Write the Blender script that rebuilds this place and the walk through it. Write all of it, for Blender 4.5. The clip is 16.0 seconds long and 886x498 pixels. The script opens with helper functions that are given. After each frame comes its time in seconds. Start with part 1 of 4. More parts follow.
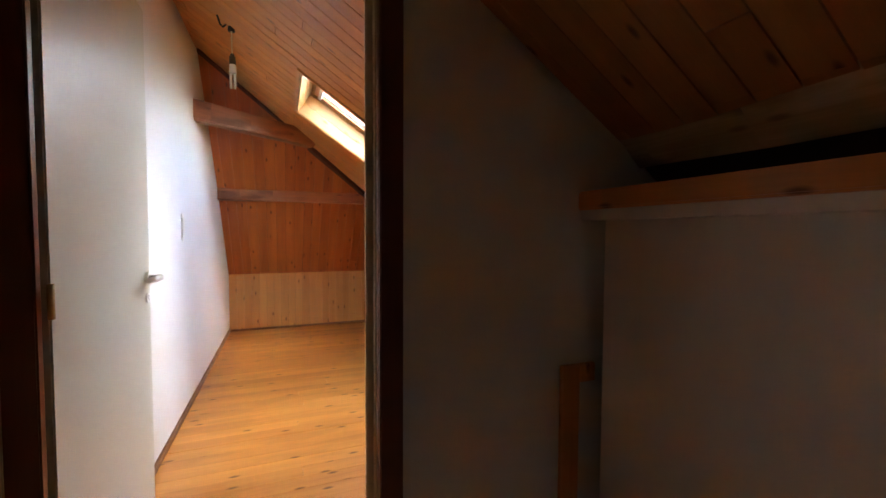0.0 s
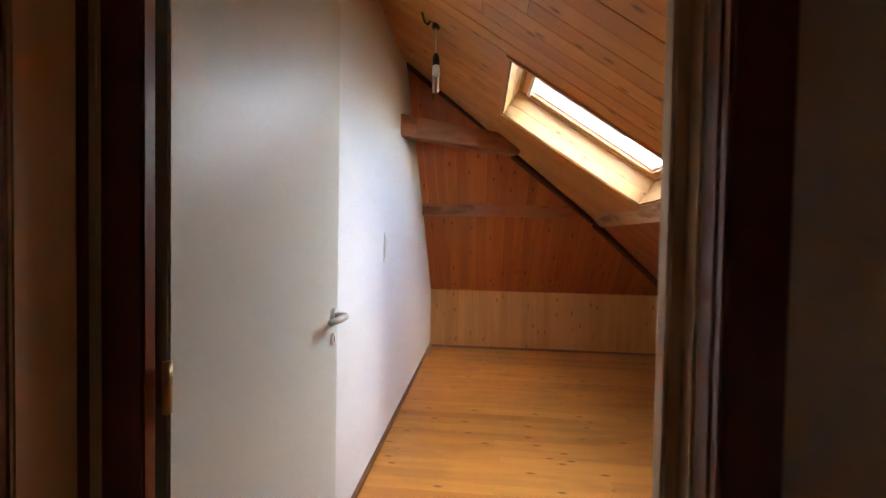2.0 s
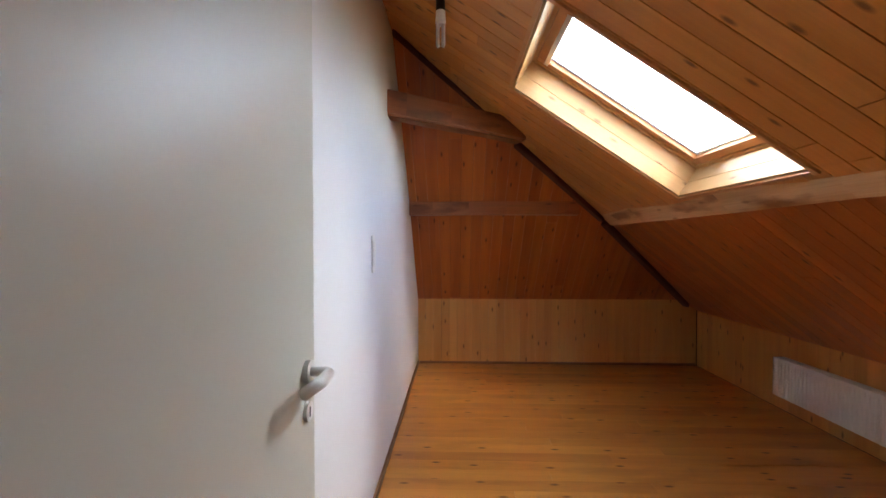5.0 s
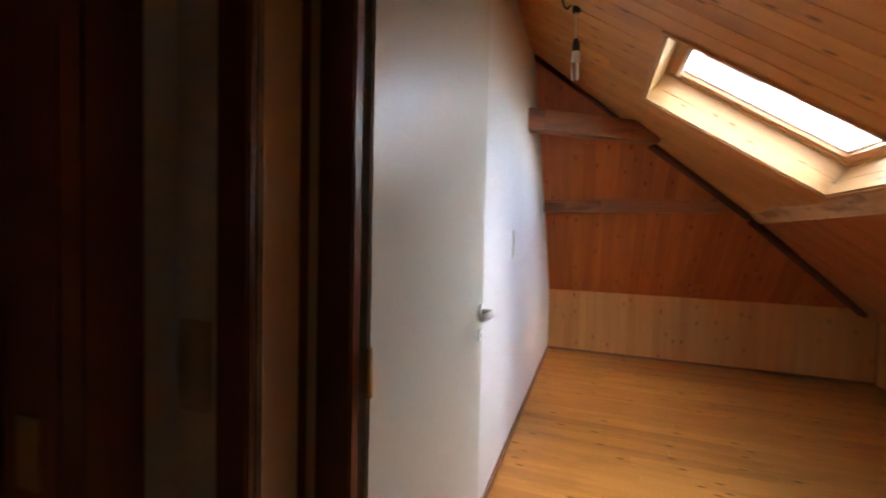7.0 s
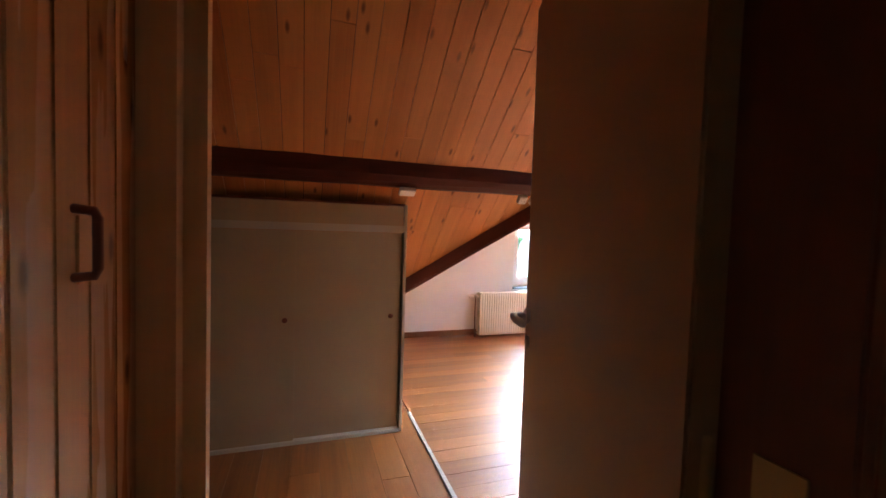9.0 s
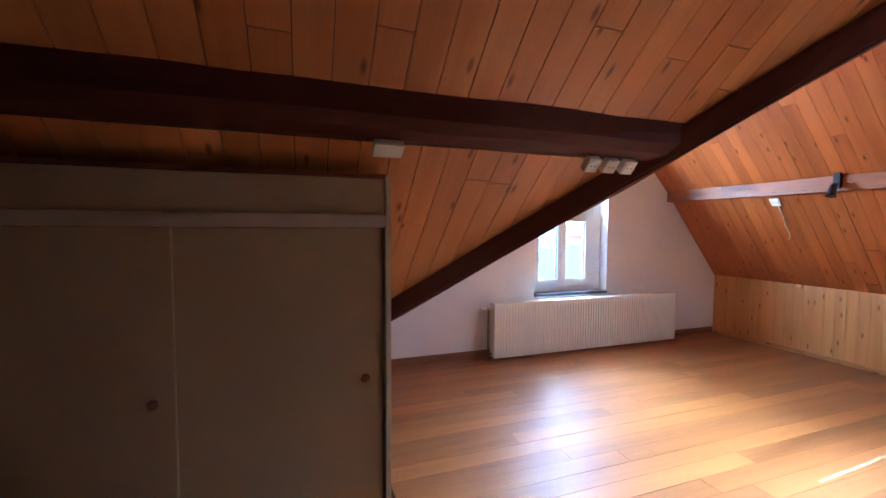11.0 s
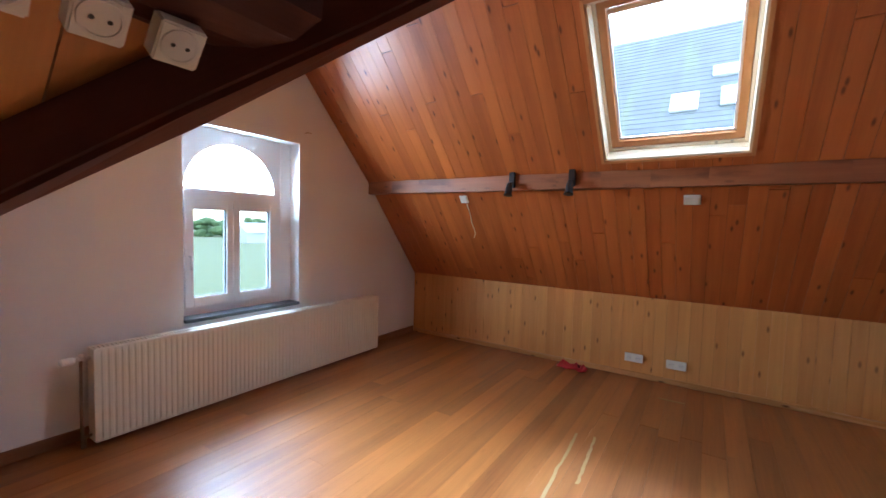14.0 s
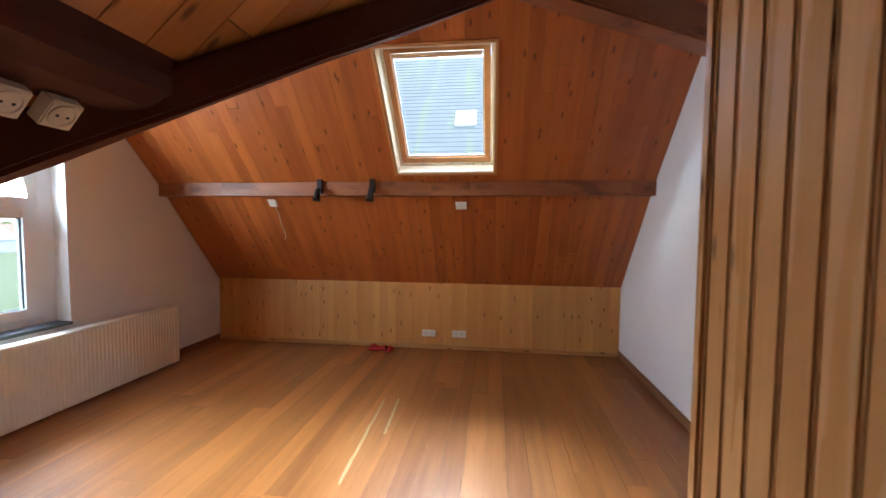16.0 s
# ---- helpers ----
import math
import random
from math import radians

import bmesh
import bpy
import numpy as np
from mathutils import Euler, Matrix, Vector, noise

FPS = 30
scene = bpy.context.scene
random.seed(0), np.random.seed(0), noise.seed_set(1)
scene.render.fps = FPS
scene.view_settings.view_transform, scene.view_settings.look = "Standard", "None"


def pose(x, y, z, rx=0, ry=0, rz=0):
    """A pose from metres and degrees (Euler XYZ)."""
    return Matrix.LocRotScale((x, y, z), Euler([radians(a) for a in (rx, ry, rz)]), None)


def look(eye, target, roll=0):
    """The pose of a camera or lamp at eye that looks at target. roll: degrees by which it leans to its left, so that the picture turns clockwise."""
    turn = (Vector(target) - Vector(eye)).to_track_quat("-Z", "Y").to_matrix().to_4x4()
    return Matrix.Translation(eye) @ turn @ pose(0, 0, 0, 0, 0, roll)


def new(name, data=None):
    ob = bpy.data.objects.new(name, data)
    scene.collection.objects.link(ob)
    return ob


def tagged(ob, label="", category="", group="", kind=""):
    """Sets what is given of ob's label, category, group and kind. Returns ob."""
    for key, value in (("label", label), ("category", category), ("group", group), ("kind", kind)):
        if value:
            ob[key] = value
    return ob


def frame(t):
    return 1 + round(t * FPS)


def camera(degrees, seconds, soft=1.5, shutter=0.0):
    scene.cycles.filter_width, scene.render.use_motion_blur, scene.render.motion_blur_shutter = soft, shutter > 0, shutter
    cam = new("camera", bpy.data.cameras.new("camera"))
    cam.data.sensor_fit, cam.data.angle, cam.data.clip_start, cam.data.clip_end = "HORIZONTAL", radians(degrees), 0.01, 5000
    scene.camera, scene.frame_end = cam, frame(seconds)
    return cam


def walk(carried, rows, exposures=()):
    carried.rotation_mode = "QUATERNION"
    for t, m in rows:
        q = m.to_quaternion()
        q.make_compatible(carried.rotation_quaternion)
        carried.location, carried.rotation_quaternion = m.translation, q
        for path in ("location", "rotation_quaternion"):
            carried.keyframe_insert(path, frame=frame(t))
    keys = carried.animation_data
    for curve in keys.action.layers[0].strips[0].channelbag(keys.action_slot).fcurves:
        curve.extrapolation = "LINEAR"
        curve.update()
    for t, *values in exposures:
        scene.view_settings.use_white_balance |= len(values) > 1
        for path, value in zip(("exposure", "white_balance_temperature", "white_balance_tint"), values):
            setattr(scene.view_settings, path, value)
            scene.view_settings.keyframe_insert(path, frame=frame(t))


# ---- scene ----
cam = camera(95.1, 16.0, 1.5, 0.2)
PATH = [
    (0, (0.076, 0.348, 1.333), (0.807, 2.207, 1.248), 0.3),
    (0.5, (0.13, 0.487, 1.366), (0.642, 2.418, 1.274), 0.2),
    (1, (0.203, 0.645, 1.409), (0.466, 2.627, 1.343), 0.2),
    (1.5, (0.176, 0.78, 1.428), (0.168, 2.779, 1.377), 0.7),
    (2, (0.064, 1.015, 1.416), (-0.129, 3.005, 1.368), 1.0),
    (2.5, (-0.049, 1.274, 1.402), (-0.33, 3.254, 1.36), 0.7),
    (3, (-0.154, 1.513, 1.391), (-0.443, 3.492, 1.363), 0.4),
    (3.5, (-0.195, 1.661, 1.408), (-0.403, 3.65, 1.383), 0.3),
    (4, (-0.181, 1.692, 1.416), (-0.247, 3.691, 1.392), -0.0),
    (6.5, (-0.115, 1.177, 1.407), (-0.186, 3.175, 1.349), -0.2),
    (7, (-0.099, 1.023, 1.404), (-0.793, 2.898, 1.337), 1.3),
    (7.5, (-0.097, 0.9, 1.403), (-1.398, 2.418, 1.345), 2.9),
    (8, (-0.141, 0.840, 1.394), (-1.829, 1.910, 1.336), 2.7),
    (8.5, (-0.329, 0.835, 1.38), (-2.189, 1.566, 1.3), 2.1),
    (8.7, (-0.404, 0.846, 1.379), (-2.298, 1.484, 1.296), 2.0),
    (11, (-1.707, 1.189, 1.361), (-3.593, 1.846, 1.253), 0.3),
    (11.5, (-2.021, 1.325, 1.346), (-3.824, 2.183, 1.234), 0.6),
    (12, (-2.241, 1.448, 1.361), (-3.922, 2.524, 1.229), 0.7),
    (12.5, (-2.41, 1.6, 1.378), (-3.946, 2.873, 1.238), 1.0),
    (13, (-2.453, 1.858, 1.357), (-3.862, 3.273, 1.228), 1.4),
    (13.3, (-2.421, 1.982, 1.359), (-3.749, 3.473, 1.251), 1.8),
    (13.5, (-2.429, 2.075, 1.361), (-3.706, 3.609, 1.236), 1.5),
    (14, (-2.407, 2.188, 1.362), (-3.504, 3.856, 1.247), 1.6),
    (14.5, (-2.368, 2.22, 1.37), (-3.274, 3.999, 1.264), 1.5),
    (15, (-2.334, 2.128, 1.368), (-3.027, 4.001, 1.266), 1.2),
    (15.5, (-2.31, 1.981, 1.376), (-2.777, 3.924, 1.275), 0.6),
    (16, (-2.214, 1.769, 1.397), (-2.465, 3.75, 1.287), 0.4),
]
EXPO = [(0.0, 5.55, 6800, 10), (2.0, 5.2, 6800, 10), (4.0, 4.88, 6700, 10), (6.5, 5.05, 6800, 10), (7.5, 5.15, 6700, 10), (8.0, 5.25, 6700, 10), (8.7, 5.5, 6100, 10),
        (11.0, 4.8, 4950, 10), (12.0, 4.5, 4900, 10), (13.0, 4.3, 5250, 10), (14.5, 4.0, 5800, 10), (16.0, 4.05, 6300, 10)]
walk(cam, [(t, look(e, g, r)) for t, e, g, r in PATH], EXPO)

# ---- daylight: bright overcast sky ----
world = bpy.data.worlds.new("sky")
scene.world = world
world.use_nodes = True
wn = world.node_tree.nodes
sky = wn.new("ShaderNodeTexSky")
sky.sky_type = "NISHITA"
sky.sun_disc = False
sky.sun_elevation, sky.sun_rotation = radians(48), radians(150)
sky.air_density, sky.dust_density, sky.ozone_density = 1.0, 1.0, 1.5
wn["Background"].inputs["Strength"].default_value = 0.15
world.node_tree.links.new(sky.outputs[0], wn["Background"].inputs[0])
sun_data = bpy.data.lights.new("sun", "SUN")
sun_data.energy, sun_data.angle, sun_data.color = .7, radians(80), (.90, .95, 1)
sun = new("sun", sun_data)
sun.matrix_world = pose(0, 0, 20, 42, 0, 150)


def sky_lamp(name, m, w, h, watts):
    """Stands in for the bright sky at a window."""
    d = bpy.data.lights.new(name, "AREA")
    d.shape, d.size, d.size_y, d.energy, d.color = "RECTANGLE", w, h, watts, (.72, .87, 1)
    new(name, d).matrix_world = m


sky_lamp("arch_daylight", look((-5.80, 4.012, 1.775), (-3.0, 4.012, 1.4)), .70, .33, 3.6)
sky_lamp("skylight_daylight", look((-2.65, 7.4, 5.4), (-2.65, 4.9, 2.2)), 3.2, 1.8, 130)
sky_lamp("window_daylight", look((-9.5, 4.6, 4.6), (-5.6, 4.06, 1.3)), 3.0, 2.4, 130)


# ---- materials ----
def material(name):
    m = bpy.data.materials.new(name)
    m.use_nodes = True
    return m, m.node_tree.nodes, m.node_tree.links, m.node_tree.nodes["Principled BSDF"]


def wood(name, dark, light, rough=0.4, knots=0.8, grain=1.0, tone=0.5, worn=0.0, spec=0.5):
    """Boards: UV is (across, along) in metres; each piece has its own tone and grain."""
    m, n, l, b = material(name)
    uv = n.new("ShaderNodeUVMap")
    geo = n.new("ShaderNodeNewGeometry")
    info = n.new("ShaderNodeObjectInfo")
    add = n.new("ShaderNodeMath")
    add.operation = "ADD"
    l.new(geo.outputs["Random Per Island"], add.inputs[0])
    l.new(info.outputs["Random"], add.inputs[1])
    frac = n.new("ShaderNodeMath")
    frac.operation = "FRACT"
    l.new(add.outputs[0], frac.inputs[0])
    shift = n.new("ShaderNodeVectorMath")
    shift.operation = "SCALE"
    shift.inputs[0].default_value = (13.7, 29.3, 7.1)
    l.new(frac.outputs[0], shift.inputs["Scale"])
    place = n.new("ShaderNodeVectorMath")
    l.new(uv.outputs[0], place.inputs[0])
    l.new(shift.outputs[0], place.inputs[1])

    def noise_at(scale, sx, sy, detail=4):
        mp = n.new("ShaderNodeMapping")
        mp.inputs["Scale"].default_value = (sx, sy, 1)
        l.new(place.outputs[0], mp.inputs[0])
        t = n.new("ShaderNodeTexNoise")
        t.inputs["Scale"].default_value = scale
        t.inputs["Detail"].default_value = detail
        l.new(mp.outputs[0], t.inputs["Vector"])
        return t
    fine = noise_at(1, 110, 3.0)
    broad = noise_at(1, 14, 0.9, 3)
    mix1 = n.new("ShaderNodeMath")
    mix1.operation = "MULTIPLY_ADD"
    l.new(fine.outputs[0], mix1.inputs[0])
    mix1.inputs[1].default_value = 0.45 * grain
    l.new(broad.outputs[0], mix1.inputs[2])
    mix2 = n.new("ShaderNodeMath")
    mix2.operation = "MULTIPLY_ADD"
    l.new(frac.outputs[0], mix2.inputs[0])
    mix2.inputs[1].default_value = tone
    l.new(mix1.outputs[0], mix2.inputs[2])
    ramp = n.new("ShaderNodeMapRange")
    ramp.inputs["From Min"].default_value = 0.35 + 0.1 * tone
    ramp.inputs["From Max"].default_value = 1.0 + 0.7 * tone
    l.new(mix2.outputs[0], ramp.inputs[0])
    col = n.new("ShaderNodeMix")
    col.data_type = "RGBA"
    col.inputs[6].default_value, col.inputs[7].default_value = (*dark, 1), (*light, 1)
    l.new(ramp.outputs[0], col.inputs[0])
    out = col.outputs[2]
    if knots:
        mp = n.new("ShaderNodeMapping")
        mp.inputs["Scale"].default_value = (9, 3.2, 1)
        l.new(place.outputs[0], mp.inputs[0])
        v = n.new("ShaderNodeTexVoronoi")
        v.voronoi_dimensions = "2D"
        v.inputs["Scale"].default_value = 1.0
        l.new(mp.outputs[0], v.inputs["Vector"])
        kr = n.new("ShaderNodeMapRange")
        kr.inputs["From Min"].default_value, kr.inputs["From Max"].default_value = 0.04, 0.115
        kr.inputs["To Min"].default_value, kr.inputs["To Max"].default_value = knots, 0
        l.new(v.outputs["Distance"], kr.inputs[0])
        pick = n.new("ShaderNodeSeparateColor")
        l.new(v.outputs["Color"], pick.inputs[0])
        gate = n.new("ShaderNodeMath")
        gate.operation = "GREATER_THAN"
        gate.inputs[1].default_value = 0.52
        l.new(pick.outputs[0], gate.inputs[0])
        kk = n.new("ShaderNodeMath")
        kk.operation = "MULTIPLY"
        l.new(kr.outputs[0], kk.inputs[0])
        l.new(gate.outputs[0], kk.inputs[1])
        kmix = n.new("ShaderNodeMix")
        kmix.data_type = "RGBA"
        l.new(kk.outputs[0], kmix.inputs[0])
        l.new(out, kmix.inputs[6])
        kmix.inputs[7].default_value = (dark[0] * .3, dark[1] * .25, dark[2] * .22, 1)
        out = kmix.outputs[2]
    if worn:
        w = n.new("ShaderNodeTexNoise")
        w.inputs["Scale"].default_value = 1.0
        w.inputs["Detail"].default_value = 6
        tc = n.new("ShaderNodeMapping")
        tc.inputs["Scale"].default_value = (6.0, 1.6, 1)
        l.new(uv.outputs[0], tc.inputs[0])
        l.new(tc.outputs[0], w.inputs["Vector"])
        wr = n.new("ShaderNodeMapRange")
        wr.inputs["From Min"].default_value, wr.inputs["From Max"].default_value = 0.52, 0.62
        wr.inputs["To Max"].default_value = worn
        l.new(w.outputs[0], wr.inputs[0])
        wm = n.new("ShaderNodeMix")
        wm.data_type = "RGBA"
        l.new(wr.outputs[0], wm.inputs[0])
        l.new(out, wm.inputs[6])
        wm.inputs[7].default_value = (dark[0] * .4, dark[1] * .33, dark[2] * .3, 1)
        out = wm.outputs[2]
    l.new(out, b.inputs["Base Color"])
    rr = n.new("ShaderNodeMapRange")
    rr.inputs["To Min"].default_value, rr.inputs["To Max"].default_value = rough - .1, rough + .14
    l.new(broad.outputs[0], rr.inputs[0])
    l.new(rr.outputs[0], b.inputs["Roughness"])
    b.inputs["Specular IOR Level"].default_value = spec
    bump = n.new("ShaderNodeBump")
    bump.inputs["Strength"].default_value = 0.12
    bump.inputs["Distance"].default_value = 0.004
    l.new(mix1.outputs[0], bump.inputs["Height"])
    l.new(bump.outputs[0], b.inputs["Normal"])
    return m


def paint(name, color, rough=0.5, bump=0.1, scale=60, vary=0.06, metal=0.0):
    """Painted, plastered or plastic surface with faint blotches and relief."""
    m, n, l, b = material(name)
    tc = n.new("ShaderNodeTexCoord")
    big, small = n.new("ShaderNodeTexNoise"), n.new("ShaderNodeTexNoise")
    big.inputs["Scale"].default_value, big.inputs["Detail"].default_value = 1.7, 5
    small.inputs["Scale"].default_value, small.inputs["Detail"].default_value = scale, 3
    for t in (big, small):
        l.new(tc.outputs["Object"], t.inputs["Vector"])
    mix = n.new("ShaderNodeMix")
    mix.data_type = "RGBA"
    mix.inputs[6].default_value = (*[c * (1 - vary * 1.6) for c in color], 1)
    mix.inputs[7].default_value = (*[min(.9, c * (1 + vary)) for c in color], 1)
    l.new(big.outputs[0], mix.inputs[0])
    l.new(mix.outputs[2], b.inputs["Base Color"])
    rr = n.new("ShaderNodeMapRange")
    rr.inputs["To Min"].default_value, rr.inputs["To Max"].default_value = max(.03, rough - .03), min(1, rough + .03)
    l.new(big.outputs[0], rr.inputs[0])
    l.new(rr.outputs[0], b.inputs["Roughness"])
    b.inputs["Metallic"].default_value = metal
    if bump:
        bp = n.new("ShaderNodeBump")
        bp.inputs["Strength"].default_value, bp.inputs["Distance"].default_value = bump, .004
        l.new(small.outputs[0], bp.inputs["Height"])
        l.new(bp.outputs[0], b.inputs["Normal"])
    return m


def mossy(name, color, moss):
    """Weathered slates with streaks of moss that run down the roof."""
    m = paint(name, color, .6, .3, 9, .25)
    n, l, b = m.node_tree.nodes, m.node_tree.links, m.node_tree.nodes["Principled BSDF"]
    base = b.inputs["Base Color"].links[0].from_socket
    tc, mp, t = n.new("ShaderNodeTexCoord"), n.new("ShaderNodeMapping"), n.new("ShaderNodeTexNoise")
    mp.inputs["Scale"].default_value = (1.6, .16, .16)
    t.inputs["Scale"].default_value, t.inputs["Detail"].default_value = 1.0, 7
    l.new(tc.outputs["Object"], mp.inputs[0])
    l.new(mp.outputs[0], t.inputs["Vector"])
    r = n.new("ShaderNodeMapRange")
    r.inputs["From Min"].default_value, r.inputs["From Max"].default_value, r.inputs["To Max"].default_value = .52, .68, .8
    l.new(t.outputs[0], r.inputs[0])
    mx = n.new("ShaderNodeMix")
    mx.data_type = "RGBA"
    l.new(r.outputs[0], mx.inputs[0])
    l.new(base, mx.inputs[6])
    mx.inputs[7].default_value = (*moss, 1)
    l.new(mx.outputs[2], b.inputs["Base Color"])
    return m


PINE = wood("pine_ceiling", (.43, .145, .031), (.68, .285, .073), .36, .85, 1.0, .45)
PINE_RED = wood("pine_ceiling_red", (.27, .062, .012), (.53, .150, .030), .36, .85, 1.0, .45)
PINE_LIGHT = wood("pine_light", (.48, .20, .050), (.68, .34, .10), .45, .8, 1.0, .4)
PINE_DARK = wood("pine_shadow", (.09, .035, .015), (.14, .055, .02), .7, 0)
PINE_RAW = wood("pine_lining", (.72, .58, .40), (.85, .73, .55), .5, .55, .8, .3)
PINE_SHAFT = wood("pine_shaft", (.38, .19, .065), (.54, .31, .12), .5, .7, .8, .35)
SASH = wood("sash_pine", (.48, .20, .07), (.62, .30, .11), .35, .2, .8, .2)
BEAM = wood("dark_beam", (.060, .013, .007), (.120, .032, .017), .5, .2, 1.2, .3, 0, .25)
BEAM_WARM = wood("warm_beam", (.20, .062, .020), (.36, .125, .044), .5, .5, 1.3, .2, .6)
BEAM_WORN = wood("worn_beam", (.48, .23, .095), (.74, .49, .27), .55, .5, 1.4, .2, .7)
FRAME = wood("stained_frame", (.115, .026, .011), (.20, .055, .022), .4, 0, 1.0, .2)
FLOOR_A = wood("yellow_pine_floor", (.46, .155, .028), (.72, .31, .066), .32, .9, .8, .5, .22)
FLOOR_B = wood("brown_pine_floor", (.15, .046, .012), (.41, .155, .038), .36, .14, 1.0, .5, 0, .45)
PANEL = wood("brown_panelling", (.34, .15, .050), (.55, .28, .10), .26, .85, 1.0, .3)
WHITE = paint("white_plaster", (.78, .77, .76), .75, .25, 90, .04)
DOOR_WHITE = paint("door_paint", (.60, .595, .52), .36, .03, 200, .012)
DOOR_TAN = paint("tan_door_paint", (.36, .23, .12), .4, .05, 150, .06)
BEIGE = paint("beige_board", (.46, .355, .215), .5, .06, 150, .06)
BEIGE_LIGHT = paint("beige_trim", (.55, .50, .40), .5, .05, 150, .05)
PVC = paint("white_pvc", (.80, .82, .84), .3, 0, 60, .02)
ENAMEL = paint("cream_enamel", (.80, .79, .68), .35, .03, 80, .03)
ENAMEL_W = paint("white_enamel", (.78, .78, .77), .35, .03, 80, .03)
PLASTIC = paint("cream_plastic", (.80, .78, .70), .4, 0)
CHROME = paint("brushed_metal", (.72, .71, .68), .38, .02, 200, .05, 1.0)
SATIN = paint("satin_aluminium", (.76, .75, .72), .36, .02, 200, .03, .1)
BRASS = paint("dull_brass", (.45, .33, .16), .4, .02, 200, .08, 1.0)
BLACK = paint("black_plastic", (.015, .016, .018), .4, .02)
SLATE = paint("slate_sill", (.06, .065, .075), .5, .15, 60, .1)
COPPER = paint("old_pipe", (.20, .13, .09), .5, .1, 80, .15)
REDCLOTH = paint("red_cloth", (.50, .02, .03), .7, .3, 120, .15)
TAPE = paint("pale_tape", (.46, .35, .19), .6, .1, 60, .15)
GREYSTRIP = paint("pale_strip", (.62, .58, .52), .45, .05, 60, .1)
GRASS = paint("grass", (.125, .140, .050), .9, .4, 3, .3)
SLATES = mossy("roof_slates", (.125, .135, .130), (.14, .16, .06))
BRICK = paint("far_brick", (.30, .16, .11), .9, .3, 12, .15)
FARWHITE = paint("far_render", (.30, .31, .32), .8, .1, 5, .12)
ROOFLIGHT = paint("far_roof_window", (.55, .56, .57), .4, 0, 5, .05)
LEAF = paint("leaves", (.06, .10, .03), .9, .3, 5, .3)
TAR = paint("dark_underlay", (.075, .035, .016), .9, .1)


def glass(name, tint=(1, 1, 1), rough=0.0):
    m, n, l, b = material(name)
    b.inputs["Base Color"].default_value = (*tint, 1)
    b.inputs["Transmission Weight"].default_value = 1.0
    b.inputs["Roughness"].default_value = rough
    b.inputs["IOR"].default_value = 1.1
    return m


# grey tint darkens the overbright view outside; the panes themselves are not grey
GLASS = glass("window_glass", (.47, .49, .485))
TUBE = paint("lamp_tube_glass", (.82, .82, .84), .15, 0)


# ---- building helpers ----
def box(bm, x0, x1, y0, y1, z0, z1):
    co = [(x, y, z) for z in (z0, z1) for y in (y0, y1) for x in (x0, x1)]
    v = [bm.verts.new(c) for c in co]
    for f in ((0, 2, 3, 1), (4, 5, 7, 6), (0, 1, 5, 4), (2, 6, 7, 3), (0, 4, 6, 2), (1, 3, 7, 5)):
        bm.faces.new([v[i] for i in f])
    return v


def prism(bm, pts, off):
    off = Vector(off)
    a = [bm.verts.new(p) for p in pts]
    b = [bm.verts.new(Vector(p) + off) for p in pts]
    bm.faces.new(a)
    bm.faces.new(list(reversed(b)))
    for i in range(len(a)):
        j = (i + 1) % len(a)
        bm.faces.new((a[i], b[i], b[j], a[j]))


def bar(bm, p, q, w, h, up=(0, 0, 1)):
    """A squared timber from p to q, w wide and h deep, its middle line on p-q."""
    p, q = Vector(p), Vector(q)
    d = (q - p).normalized()
    s = d.cross(Vector(up)).normalized() * w / 2
    u = s.normalized().cross(d) * h / 2
    prism(bm, [p - s - u, p + s - u, p + s + u, p - s + u], q - p)


def tube(bm, pts, r, n=10):
    """A round bar along points."""
    rings = []
    pts = [Vector(p) for p in pts]
    for i, p in enumerate(pts):
        d = (pts[min(i + 1, len(pts) - 1)] - pts[max(i - 1, 0)]).normalized()
        a = d.orthogonal().normalized() if not rings else (ref - d * ref.dot(d)).normalized()
        ref = a
        b = d.cross(a)
        rr = r[i] if isinstance(r, (list, tuple)) else r
        rings.append([bm.verts.new(p + (a * math.cos(2 * math.pi * k / n) + b * math.sin(2 * math.pi * k / n)) * rr) for k in range(n)])
    for A, B in zip(rings, rings[1:]):
        for k in range(n):
            bm.faces.new((A[k], A[(k + 1) % n], B[(k + 1) % n], B[k]))
    bm.faces.new(list(reversed(rings[0])))
    bm.faces.new(rings[-1])


def finish(bm, along=(0, 0, 1), bevel=0.0, smooth=False):
    bmesh.ops.recalc_face_normals(bm, faces=bm.faces)
    if bevel:
        bmesh.ops.bevel(bm, geom=list(bm.edges), offset=bevel, segments=2, affect="EDGES", clamp_overlap=True)
    uv = bm.loops.layers.uv.verify()
    al = Vector(along).normalized()
    for f in bm.faces:
        ac = f.normal.cross(al)
        ac = ac.normalized() if ac.length > .1 else f.normal.orthogonal()
        f.smooth = smooth
        for lp in f.loops:
            lp[uv].uv = (lp.vert.co.dot(ac), lp.vert.co.dot(al))


def thing(name, base, label, category, group="", kind=""):
    ob = new(name)
    ob.location = base
    ob.empty_display_size = .05
    return tagged(ob, label, category, group, kind)


def root_place(ob):
    p = Vector(ob.location)
    while ob.parent:
        ob = ob.parent
        p += ob.location
    return p


